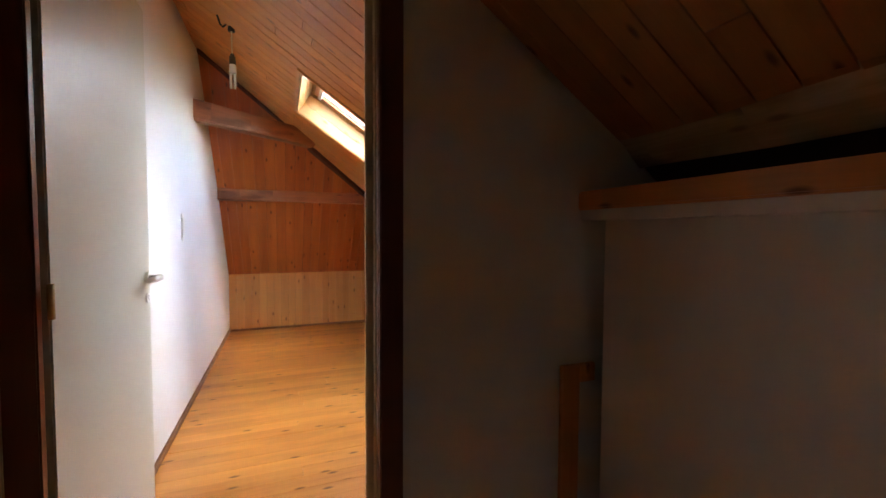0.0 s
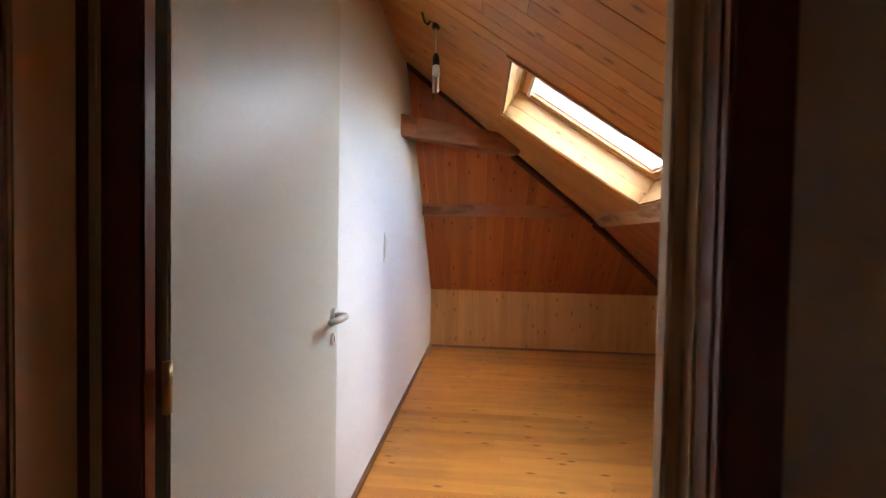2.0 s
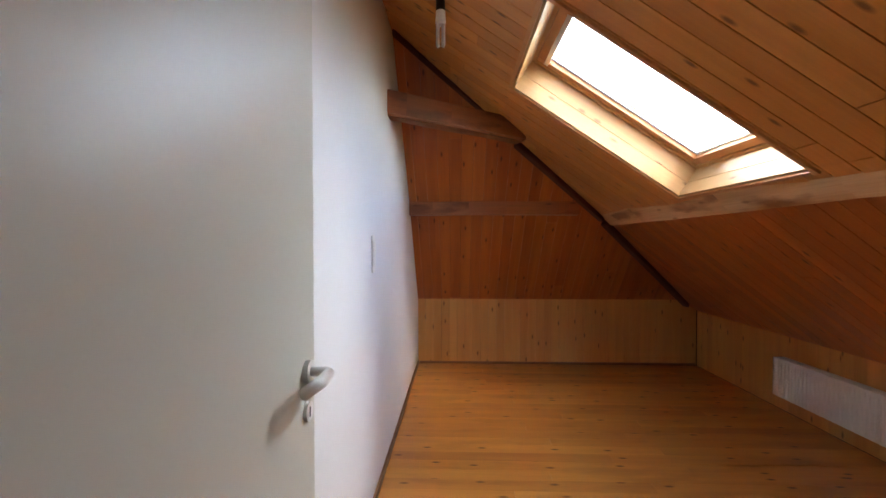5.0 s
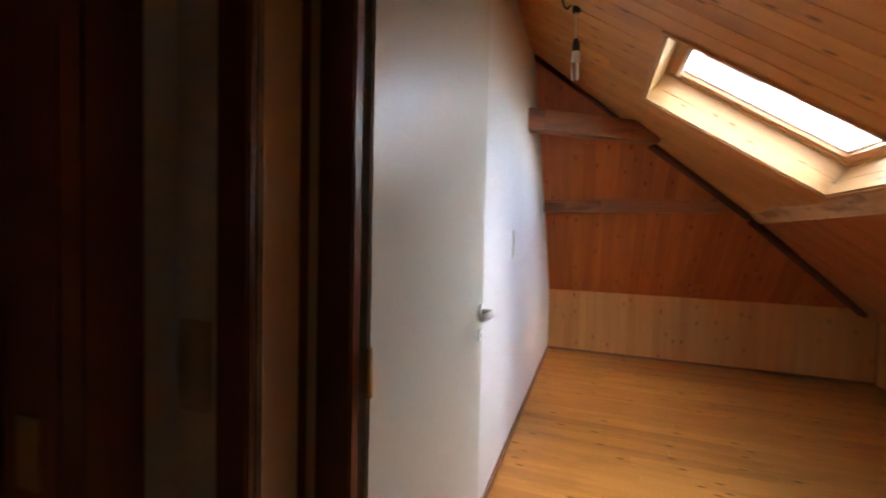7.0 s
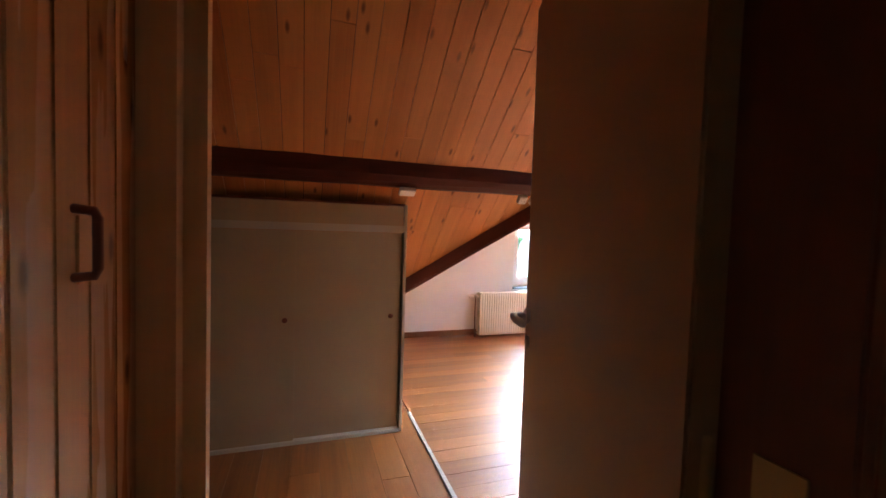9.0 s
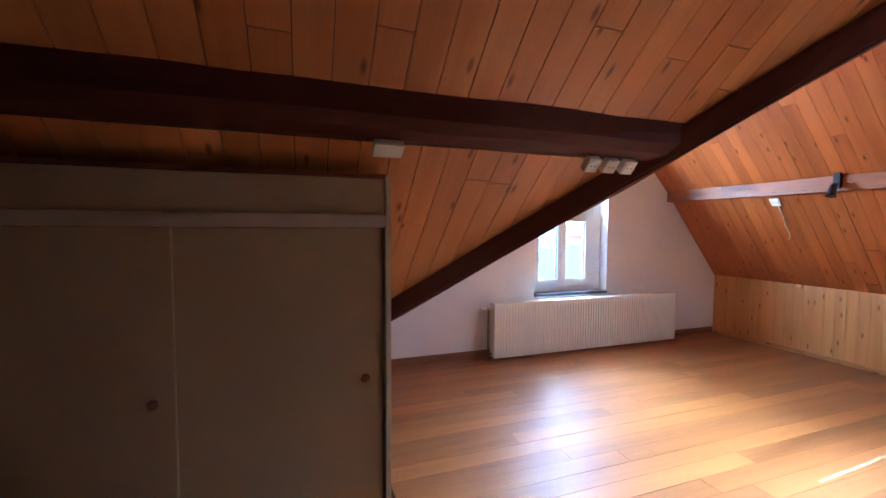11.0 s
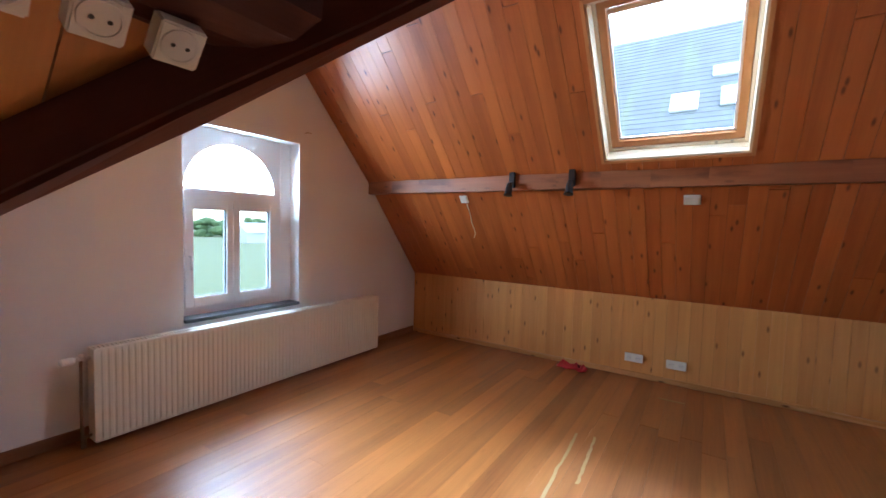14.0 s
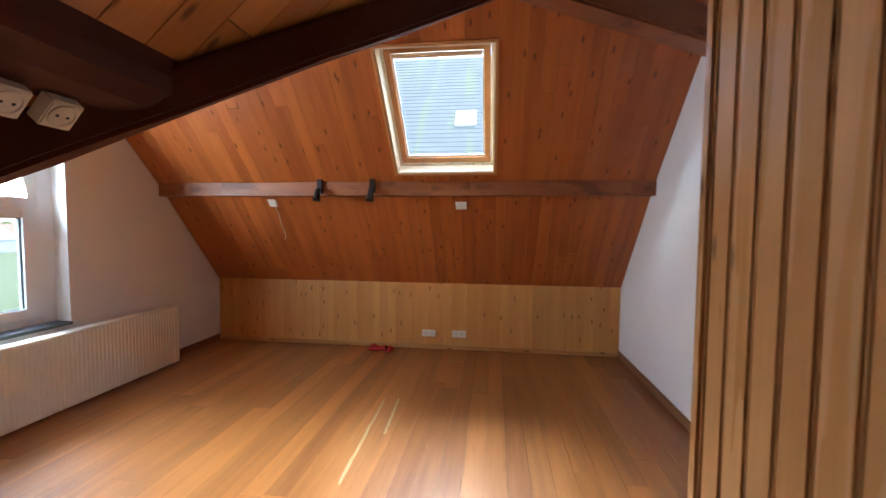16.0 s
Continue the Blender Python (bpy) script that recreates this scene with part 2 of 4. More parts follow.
def part(name, bm, mat, parent=None, label="", along=(0, 0, 1), bevel=0.0, smooth=False):
    """Link a bmesh, given in world places, as one mesh under its parent."""
    finish(bm, along, bevel, smooth)
    base = root_place(parent) if parent else Vector()
    bm.transform(Matrix.Translation(-base))
    me = bpy.data.meshes.new(name)
    bm.to_mesh(me)
    bm.free()
    me.materials.append(mat)
    ob = new(name, me)
    ob.parent = parent
    return tagged(ob, label)


def structure(name, bm, mat, label, category, along=(0, 0, 1), bevel=0.0):
    return tagged(part(name, bm, mat, None, "", along, bevel), label, category, kind="structure")


def clip(poly, a, b, c):
    """Keep a*u + b*v <= c of a convex polygon."""
    res = []
    for i, p in enumerate(poly):
        q = poly[(i + 1) % len(poly)]
        dp, dq = a * p[0] + b * p[1] - c, a * q[0] + b * q[1] - c
        if dp <= 0:
            res.append(p)
        if dp * dq < -1e-12:
            k = dp / (dp - dq)
            res.append((p[0] + k * (q[0] - p[0]), p[1] + k * (q[1] - p[1])))
    return res


def around(poly, hole):
    """Convex pieces of poly round an axis-aligned hole x0, x1, y0, y1."""
    x0, x1, y0, y1 = hole
    mid = clip(clip(poly, 1, 0, x1), -1, 0, -x0)
    return [p for p in (clip(poly, 1, 0, x0), clip(poly, -1, 0, -x1), clip(mid, 0, 1, y0), clip(mid, 0, -1, -y1)) if len(p) > 2]


# ---- the roof's planes, z over x and y ----
XG, XP, XA, YK, ZK = -5.535, -0.86, -0.60, 6.30, 0.755
S0 = lambda x, y: 2.494 - .67 * x
S0L = lambda x, y: 2.6138 - .764 * x
S1 = lambda x, y: .85 * x + 4.335
S2 = lambda x, y: .85 * y - .51
S3U = lambda x, y: 7.622 - 1.07 * y
S3L = lambda x, y: 8.441 - 1.22 * y
J, R, YB = (-1.4646, 4.2354), (-1.211, 4.034), -1.3
P3U = [(XG - .25, J[1]), J, R, (1.066, 5.46), (XG - .25, 5.46)]
P3L = [(XG - .25, 5.46), (1.066, 5.46), (1.34, 5.611), (2.433, YK), (XG - .25, YK)]
P0 = [(R[0], YB), (1.262, YB), (1.262, 5.568), (1.066, 5.46), R]
P0L = [(1.262, 1.51), (2.596, 1.51), (2.596, YK), (2.433, YK), (1.34, 5.611), (1.262, 5.568)]
P0S = [(1.262, YB), (2.596, YB), (2.596, 1.51), (1.262, 1.51)]
P1 = [(R[0], YB), R, J, (-4.1, 1.6), (-4.1, YB)]
P2 = [J, (XG - .25, J[1]), (XG - .25, 1.6), (-4.1, 1.6)]
SKY_B = (-3.09, -2.22, 4.635, 5.373)
SKY_A = (.19, 1.20, 3.18, 4.10)


def boarded(name, polys, zf, across, width, mat, label, gap=.0045, length=(1.2, 2.6)):
    """A ceiling of boards that run up the slope, each with its edges, on a closed dark underlay."""
    up = Vector((zf(0, 0) - zf(1, 0), zf(0, 0) - zf(0, 1), 1)).normalized()
    rng = random.Random(name)
    lo, hi = -6.2, 6.6
    n = int((hi - lo) / width)
    cuts = []
    for i in range(n):
        c, row = lo - rng.random() * 2, []
        while c < hi:
            row.append(c)
            c += rng.uniform(*length)
        cuts.append(row + [hi + 3])
    bm = bmesh.new()
    for poly in polys:
        for i in range(n):
            a, b = lo + i * width + gap / 2, lo + (i + 1) * width - gap / 2
            s = clip(clip(poly, 1, 0, b), -1, 0, -a) if across == "x" else clip(clip(poly, 0, 1, b), 0, -1, -a)
            if len(s) < 3:
                continue
            for c0, c1 in zip(cuts[i], cuts[i][1:]):
                c1 -= .003
                t = clip(clip(s, 0, 1, c1), 0, -1, -c0) if across == "x" else clip(clip(s, 1, 0, c1), -1, 0, -c0)
                if len(t) < 3:
                    continue
                dz = rng.uniform(0, .0015)
                prism(bm, [(x, y, zf(x, y) + dz) for x, y in t], up * .013)
    g = Vector((0, 1, zf(0, 1) - zf(0, 0))) if across == "x" else Vector((1, 0, zf(1, 0) - zf(0, 0)))
    ob = tagged(part(name, bm, mat, None, "", g), label, "ceiling", kind="structure")
    bm = bmesh.new()
    for poly in polys:
        prism(bm, [Vector((x, y, zf(x, y))) + up * .012 for x, y in poly], up * .09)
    return ob, part("roof_underlay", bm, TAR, ob, "dark roof build-up above the boards", g)


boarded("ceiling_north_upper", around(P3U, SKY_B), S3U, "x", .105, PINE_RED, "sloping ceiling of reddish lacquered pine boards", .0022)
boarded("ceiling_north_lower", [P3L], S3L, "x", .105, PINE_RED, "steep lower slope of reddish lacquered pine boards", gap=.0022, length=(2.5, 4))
boarded("ceiling_east", around(P0, SKY_A), S0, "y", .105, PINE, "sloping ceiling of orange lacquered knotty pine boards")
# darker red pine than the slope above: the shade below the purlin, as colour
boarded("ceiling_east_lower", [P0L], S0L, "y", .105, PINE_RED, "steeper lower slope of pine boards above the radiator, shade put into a darker red", .003, (2.0, 3.6))
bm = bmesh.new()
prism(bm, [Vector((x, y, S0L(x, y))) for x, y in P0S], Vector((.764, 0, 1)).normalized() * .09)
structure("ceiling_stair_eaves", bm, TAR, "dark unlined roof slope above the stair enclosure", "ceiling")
boarded("ceiling_west", [P1], S1, "y", .11, PINE, "sloping ceiling of orange knotty pine boards", .0034, (.5, 1.7))
boarded("ceiling_wing_south", [P2], S2, "x", .11, PINE, "sloping pine board ceiling of the wing")

# ---- floors ----
bm = bmesh.new()
box(bm, XG - .3, 2.75, YB, YK + .15, -.22, -.016)
floor = structure("floor", bm, PINE_DARK, "pine plank floor through all attic rooms", "floor")

# ---- walls ----


def wall_piece(bm, poly, plane, a, b):
    """Polygon in (run, z) extruded between a and b across the wall."""
    if len(poly) < 3:
        return
    if plane == "x":
        prism(bm, [(a, u, z) for u, z in poly], (b - a, 0, 0))
    else:
        prism(bm, [(u, a, z) for u, z in poly], (0, b - a, 0))


def gable_clip(p):
    return clip(clip(clip(p, -.85, 1, -.52), 1.07, 1, 7.618), 1.22, 1, 8.438)


WIN = (3.576, 4.55, .605, 2.06)
bm = bmesh.new()
for p in around([(1.6, -.2), (YK + .1, -.2), (YK + .1, 3.2), (1.6, 3.2)], WIN):
    wall_piece(bm, gable_clip(p), "x", XG, XG - .32)
structure("wall_west", bm, WHITE, "white plastered gable wall with a window", "wall")

bm = bmesh.new()
p = clip(clip([(1.63, -.2), (YK + .1, -.2), (YK + .1, 2.88), (1.63, 2.88)], 1.07, 1, 7.618), 1.22, 1, 8.438)
wall_piece(bm, p, "x", XP, XA)
structure("wall_partition", bm, WHITE, "white plastered partition between the two attic rooms", "wall")

bm = bmesh.new()
for p in around([(XP, -.2), (2.6, -.2), (2.6, 4), (XP, 4)], (-.626, .352, -.3, 2.33)):
    wall_piece(bm, clip(clip(p, .67, 1, 2.49), .764, 1, 2.61), "y", 1.51, 1.63)
structure("wall_door_side", bm, WHITE, "white plastered wall round the bedroom door", "wall")

bm = bmesh.new()
for p in around([(YB, -.2), (1.51, -.2), (1.51, 2.9), (YB, 2.9)], (.45, 1.36, -.3, 2.2)):
    wall_piece(bm, p, "x", XP, XP + .10)
structure("wall_landing", bm, WHITE, "white wall between landing and large room", "wall")

bm = bmesh.new()
box(bm, XG - .3, 2.75, YB - .15, YB, -.2, 3.4)
structure("wall_south", bm, WHITE, "plain white wall closing the landing", "wall")
bm = bmesh.new()
box(bm, XG - .3, 2.75, YK + .014, YK + .15, -.2, ZK + .05)
knee_n = structure("wall_knee_north", bm, TAR, "low knee wall clad with upright pine boards", "wall")
bm = bmesh.new()
box(bm, 2.61, 2.75, YB, YK + .014, -.2, .66)
knee_e = structure("wall_knee_east", bm, TAR, "low knee wall under the skylight slope", "wall")
bm = bmesh.new()
box(bm, -4.24, -4.114, YB, 1.6, -.2, .86)
box(bm, XG, -4.114, 1.45, 1.6, -.2, .86)
knee_w = structure("wall_knee_west", bm, TAR, "low pine-clad knee wall beside the cupboard", "wall")


# ---- timbers ----
def timber(name, p, q, w, h, mat, label, bevel=.012, up=(0, 0, 1)):
    bm = bmesh.new()
    d = Vector(q) - Vector(p)
    steps = max(2, int(d.length / .35))
    rng = random.Random(name)
    bar(bm, p, q, w, h, up)
    bmesh.ops.subdivide_edges(bm, edges=[e for e in bm.edges if e.calc_length() > .5 * d.length], cuts=steps)
    for v in bm.verts:
        v.co += Vector((rng.uniform(-1, 1), rng.uniform(-1, 1), rng.uniform(-1, 1))) * .005
    finish(bm, d)
    bmesh.ops.bevel(bm, geom=[e for e in bm.edges if len(e.link_faces) == 2 and e.calc_face_angle(0) > .7], offset=bevel, segments=2, affect="EDGES")
    return tagged(part(name, bm, mat, None, "", d), label, "beam", kind="")


def hewn_purlin():
    """The rounded lower arris shows below the boards; the hidden back stays square."""
    prof = [(-3.145, 1.662), (-3.10, 1.650), (-3.055, 1.652), (-3.012, 1.676), (-2.984, 1.712), (-2.985, 1.75), (-2.99, 1.83), (-3.145, 1.83)]
    rng = random.Random(8)
    bm = bmesh.new()
    n = 16
    rings = []
    for k in range(n + 1):
        f = k / n
        ring = []
        for x, z in prof:
            y = YB + (2.655 + (x + 3.06) * .8 - YB) * f
            ring.append(bm.verts.new((x + rng.uniform(-.004, .004), y, z - .004 * f + rng.uniform(-.004, .004))))
        rings.append(ring)
    m = len(prof)
    for A, B in zip(rings, rings[1:]):
        for i in range(m):
            bm.faces.new((A[i], A[(i + 1) % m], B[(i + 1) % m], B[i]))
    bm.faces.new(list(reversed(rings[0])))
    bm.faces.new(rings[-1])
    return tagged(part("purlin", bm, BEAM, None, "", (0, 1, 0)), "dark brown stained timber purlin under the boarded slope", "beam")


hewn_purlin()
timber("valley_rafter", (-4.19, 1.51, .735), (-1.55, 4.15, 2.942), .075, .108, BEAM, "dark brown stained diagonal timber valley rafter")
timber("tie_beam", (-2.25, 3.36, 2.40), (.36, 4.82, 2.285), .13, .17, BEAM_WARM, "old brown timber tie beam crossing the partition")
timber("hip_rafter", (-.595, 4.42, 2.90), (.36, 5.015, 2.268), .05, .06, BEAM, "thin dark strip along the hip of the two slopes", .006)
timber("hip_rafter", (.35, 4.99, 2.235), (1.25, 5.535, 1.635), .06, .06, BEAM, "thin dark hip rafter in the corner of the slopes", .006)
timber("hip_rafter", (1.28, 5.555, 1.608), (2.47, 6.285, .705), .07, .065, BEAM, "dark hip rafter running down to the knee wall corner", .006)
timber("purlin_north", (XG + .003, 5.47, 1.745), (1.0, 5.47, 1.735), .09, .13, BEAM_WARM, "old stained timber purlin across the sloping ceiling", .006)
timber("purlin_east", (1.314, YB, 1.687), (1.314, 5.53, 1.687), .19, .14, BEAM_WORN, "old worn timber purlin below the skylight", .006, (1, 0, 1))


# ---- skirting ----
def skirting(x0, x1, y0, y1, h=.075, mat=None):
    bm = bmesh.new()
    box(bm, x0, x1, y0, y1, 0.001, h)
    al = (0, 1, 0) if y1 - y0 > x1 - x0 else (1, 0, 0)
    return tagged(part("baseboard", bm, mat or BASE, None, "", al, .004), "brown stained wooden baseboard", "baseboard", kind="structure")


BASE = wood("baseboard_wood", (.17, .07, .028), (.27, .12, .05), .4, .1, 1, .2)
skirting(XG, XG + .016, 1.62, YK - .02)
skirting(XP - .016, XP, 2.80, YK - .02)
skirting(XA, XA + .014, 1.65, YK - .02, .05)
skirting(XG + .02, XP - .02, YK - .016, YK - .001, .05, PANEL)
skirting(XA + .02, 2.58, YK - .012, YK - .001, .03)


# ---- skylights ----
def skylight(name, zf, hole, nrm, down, lining_mat, depth, label):
    """A roof window set in a board-lined shaft; nrm points out of the roof, down runs down the slope."""
    x0, x1, y0, y1 = hole
    nrm, down = Vector(nrm).normalized(), Vector(down).normalized()
    side = down.cross(nrm).normalized()
    cs = [Vector((x, y, zf(x, y))) for x in (x0, x1) for y in (y0, y1)]
    mid = sum(cs, Vector()) / 4
    hw = max(abs((c - mid).dot(side)) for c in cs)
    hh = max(abs((c - mid).dot(down)) for c in cs)
    ob = thing(name, mid, label, "skylight", kind="structure")
    fr = Matrix((side, down, nrm)).transposed().to_4x4()
    fr.translation = mid

    def put(nm, boxes, mat, parent, lab="", along=None, bevel=.002):
        bm = bmesh.new()
        for b in boxes:
            box(bm, *b)
        bm.transform(fr)
        return part(nm, bm, mat, parent, lab, along or down, bevel)
    d = depth
    # board lining of the shaft, two long boards a side, with a thin trim on the room side
    for s in (-1, 1):
        for k in range(2):
            a, b = -.002 + (d + .002) * k / 2, -.002 + (d + .002) * (k + 1) / 2 - (.0015 if k == 0 else 0)
            put("lining_board", [(min(s * hw, s * (hw - .014)), max(s * hw, s * (hw - .014)), -hh, hh, a, b)], lining_mat, ob, "", down, .001)
            put("lining_board", [(-hw + .014, hw - .014, min(s * hh, s * (hh - .014)), max(s * hh, s * (hh - .014)), a, b)], lining_mat, ob, "", side, .001)
    put("shaft_backing", [(-hw - .03, -hw - .001, -hh - .03, hh + .03, .02, d), (hw + .001, hw + .03, -hh - .03, hh + .03, .02, d),
                          (-hw, hw, -hh - .03, -hh - .001, .02, d), (-hw, hw, hh + .001, hh + .03, .02, d)], TAR, ob, "dark roof build-up round the shaft", bevel=0)
    t = .022
    put("trim", [(-hw - t, -hw, -hh - t, hh + t, -.012, .001), (hw, hw + t, -hh - t, hh + t, -.012, .001),
                 (-hw, hw, -hh - t, -hh, -.012, .001), (-hw, hw, hh, hh + t, -.012, .001)], SASH, ob, "thin stained trim")
    # fixed frame, white, then pine sash, then pane
    def ring(w0, w1, h0, h1, z0, z1):
        return [(-w0, -w1, -h0, h0, z0, z1), (w1, w0, -h0, h0, z0, z1), (-w1, w1, -h0, -h1, z0, z1), (-w1, w1, h1, h0, z0, z1)]
    put("window_frame", ring(hw + .03, hw - .035, hh + .03, hh - .035, d, d + .06), lining_mat, ob, "pale fixed frame")
    sash = put("sash", ring(hw - .037, hw - .085, hh - .037, hh - .085, d + .01, d + .075), SASH, ob, "orange lacquered pine sash")
    put("pane", [(-hw + .08, hw - .08, -hh + .08, hh - .08, d + .05, d + .062)], GLASS, ob, "glass pane tinted grey to dim the outside view", bevel=0).visible_shadow = False
    put("glazing_bead", ring(hw - .085, hw - .10, hh - .085, hh - .10, d + .035, d + .05), PVC, sash, "grey glazing bead")
    put("top_bar", [(-hw + .10, hw - .10, -hh + .088, -hh + .115, d - .02, d + .01)], CHROME, sash, "metal ventilation bar")
    put("flashing", ring(hw + .10, hw - .03, hh + .10, hh - .03, d + .062, d + .085), SLATE, ob, "grey outer flashing")
    return ob


skylight("skylight", S3U, SKY_B, (0, 1.07, 1), (0, 1, -1.07), PINE_RAW, .10, "pine-framed roof window in the boarded slope of the large room")
skylight("skylight", S0, SKY_A, (.67, 0, 1), (1, 0, -.67), PINE_SHAFT, .19, "pine-framed roof window in a board-lined shaft")

# ---- gable window ----
XW = -5.66
win = thing("window_1", (XW, 4.06, .62), "white plastic window with arched top light and two casements", "window", kind="structure")
Y0, Y1, Z0, Z1 = 3.56, 4.57, .62, 2.075
bm = bmesh.new()
for b in ((Y0, Y0 + .075, Z0, Z1), (Y1 - .13, Y1, Z0, Z1), (Y0 + .075, Y1 - .13, Z0, .69), (Y0 + .075, Y1 - .13, 1.50, 1.59)):
    box(bm, XW - .07, XW, *b)
part("window_frame", bm, PVC, win, bevel=.004)
yc, rad, zc = 4.012, .372, 1.59
for s in (-1, 1):
    bm = bmesh.new()
    ye = Y0 + .075 if s < 0 else Y1 - .13
    arc = [(yc + s * rad * math.cos(a * math.pi / 32), zc + rad * math.sin(a * math.pi / 32)) for a in range(17)]
    for (ya, za), (yb, zb) in zip(arc, arc[1:]):
        prism(bm, [(XW - .06, ya, za), (XW - .06, yb, zb), (XW - .06, yb, Z1), (XW - .06, ya, Z1)], (.055, 0, 0))
    if abs(ye - arc[0][0]) > .002:
        box(bm, XW - .06, XW - .005, min(ye, arc[0][0]), max(ye, arc[0][0]), zc, Z1)
    part("arch_panel", bm, PVC, win, "white spandrel panel round the arched light")
bm = bmesh.new()
pts = [(yc + (rad + .01) * math.cos(a * math.pi / 24), zc + (rad + .01) * math.sin(a * math.pi / 24) - .004) for a in range(25)]
prism(bm, [(XW - .04, y, z) for y, z in pts], (.008, 0, 0))
part("pane", bm, GLASS, win, "half-round pane").visible_shadow = False
for ya, yb in ((3.635, 4.005), (4.005, 4.44)):
    bm = bmesh.new()
    ga, gb = (3.70, 3.955) if ya < 3.9 else (4.06, 4.335)
    for b in ((ya + .003, ga, .69, 1.50), (gb, yb - .003, .69, 1.50), (ga, gb, .69, .765), (ga, gb, 1.44, 1.50)):
        box(bm, XW - .055, XW + .012, *b)
    case = part("casement", bm, PVC, win, "white casement", bevel=.003)
    bm = bmesh.new()
    box(bm, XW - .03, XW - .022, ga - .008, gb + .008, .757, 1.448)
    part("pane", bm, GLASS, case).visible_shadow = False
    bm = bmesh.new()
    for b in ((ga, ga + .006, .765, 1.44), (gb - .006, gb, .765, 1.44), (ga + .006, gb - .006, .765, .771), (ga + .006, gb - .006, 1.434, 1.44)):
        box(bm, XW - .02, XW - .008, *b)
    part("gasket", bm, BLACK, case, "dark rubber gasket")
bm = bmesh.new()
tube(bm, [(XW + .012, 3.668, 1.08), (XW + .05, 3.668, 1.08), (XW + .052, 3.668, .98)], .009)
part("handle", bm, PVC, win, "white lever handle", smooth=True)
bm = bmesh.new()
box(bm, XW + .002, XG + .025, 3.58, 4.546, .606, .632)
part("window_sill", bm, SLATE, win, "dark slate sill", bevel=.004)


# ---- door sets ----
def casing(name, boxes, mat, label):
    ob = thing(name, (boxes[0][0], boxes[0][2], 0), label, "door frame", kind="structure")
    for nm, b, m in boxes_named(boxes, mat):
        bm = bmesh.new()
        box(bm, *b)
        part(nm, bm, m, ob, bevel=.004)
    return ob


def boxes_named(boxes, mat):
    return [(b[6] if len(b) > 6 else "jamb", b[:6], b[7] if len(b) > 7 else mat) for b in boxes]


JAMB = wood("pale_jamb", (.58, .42, .27), (.70, .53, .36), .4, 0, .7, .1)
casing("door_frame_1", [
    (-.652, -.586, 1.492, 1.511, 0, 2.40, "casing"), (.332, .402, 1.492, 1.511, 0, 2.18, "casing"),
    (-.625, -.580, 1.511, 1.605, 0, 2.36, "jamb", JAMB), (.332, .354, 1.511, 1.545, 0, 2.2, "jamb", FRAME),
    (.330, .354, 1.545, 1.66, 0, 2.2, "jamb", JAMB),
    (-.625, -.572, 1.605, 1.618, 0, 2.36, "stop", FRAME), (-.625, -.560, 1.618, 1.628, 0, 2.36, "bead", JAMB),
    (-.598, -.492, 1.631, 1.66, 0, 2.36, "rebate", FRAME),
    (.308, .330, 1.575, 1.60, 0, 2.2, "stop", JAMB), (.355, .43, 1.632, 1.648, 0, 2.17, "casing", JAMB),
    (-.579, .12, 1.512, 1.584, 2.305, 2.36, "head")], FRAME, "dark stained wooden frame of the bedroom door")


def lever(parent, x, y, z, dx, dy, sx, mat=None):
    """Rosettes and a cranked lever; (dx, dy) points off the face, sx along the leaf towards the hinge."""
    mat = mat or SATIN
    d, a = Vector((dx, dy, 0)).normalized(), Vector(sx).normalized()
    o = Vector((x, y, z))
    bm = bmesh.new()
    tube(bm, [o, o + d * .012], .026, 20)
    part("rosette", bm, mat, parent, smooth=False)
    bm = bmesh.new()
    pts = [o + d * .01, o + d * .046, o + d * .055 + a * .012, o + d * .056 + a * .065, o + d * .046 + a * .136]
    tube(bm, pts, [.010, .011, .013, .0135, .012], 12)
    part("lever", bm, mat, parent, "curved metal lever", smooth=True)
    k = o + Vector((0, 0, -.09))
    bm = bmesh.new()
    tube(bm, [k, k + d * .008], .022, 20)
    rose = part("key_rosette", bm, mat, parent)
    bm = bmesh.new()
    bar(bm, k + d * .0075 + Vector((0, 0, -.011)), k + d * .0075 + Vector((0, 0, .011)), .005, .003, d)
    part("keyhole", bm, BLACK, rose, "dark keyhole")


def leaf(name, hinge, end, t, h, mat, label, z0=.008):
    """A flush door leaf from hinge to end in plan, t thick towards its left."""
    ob = thing(name, (hinge[0], hinge[1], 0), label, "door", kind="structure")
    a, b = Vector((*hinge, 0)), Vector((*end, 0))
    d = (b - a).normalized()
    s = Vector((-d.y, d.x, 0)) * t
    bm = bmesh.new()
    prism(bm, [a + Vector((0, 0, z0)), b + Vector((0, 0, z0)), b + Vector((0, 0, h)), a + Vector((0, 0, h))], s)
    part("leaf", bm, mat, ob, bevel=.004)
    return ob, d, s.normalized()


door_a, d, s = leaf("door_1", (-.482, 1.675), (-.49, 2.535), .04, 2.30, DOOR_WHITE, "off-white flush door standing open against the wall")
for side in (0, 1):
    o = Vector((-.49, 2.535, 1.125)) - d * .055 + s * (.04 * side)
    lever(door_a, *o, *((s if side else -s).xy), -d)
for z in (.35, 1.15, 1.95):
    bm = bmesh.new()
    tube(bm, [(-.476, 1.664, z - .045), (-.476, 1.664, z + .045)], .008)
    part("hinge", bm, BRASS, door_a, "dull brass hinge", smooth=True)

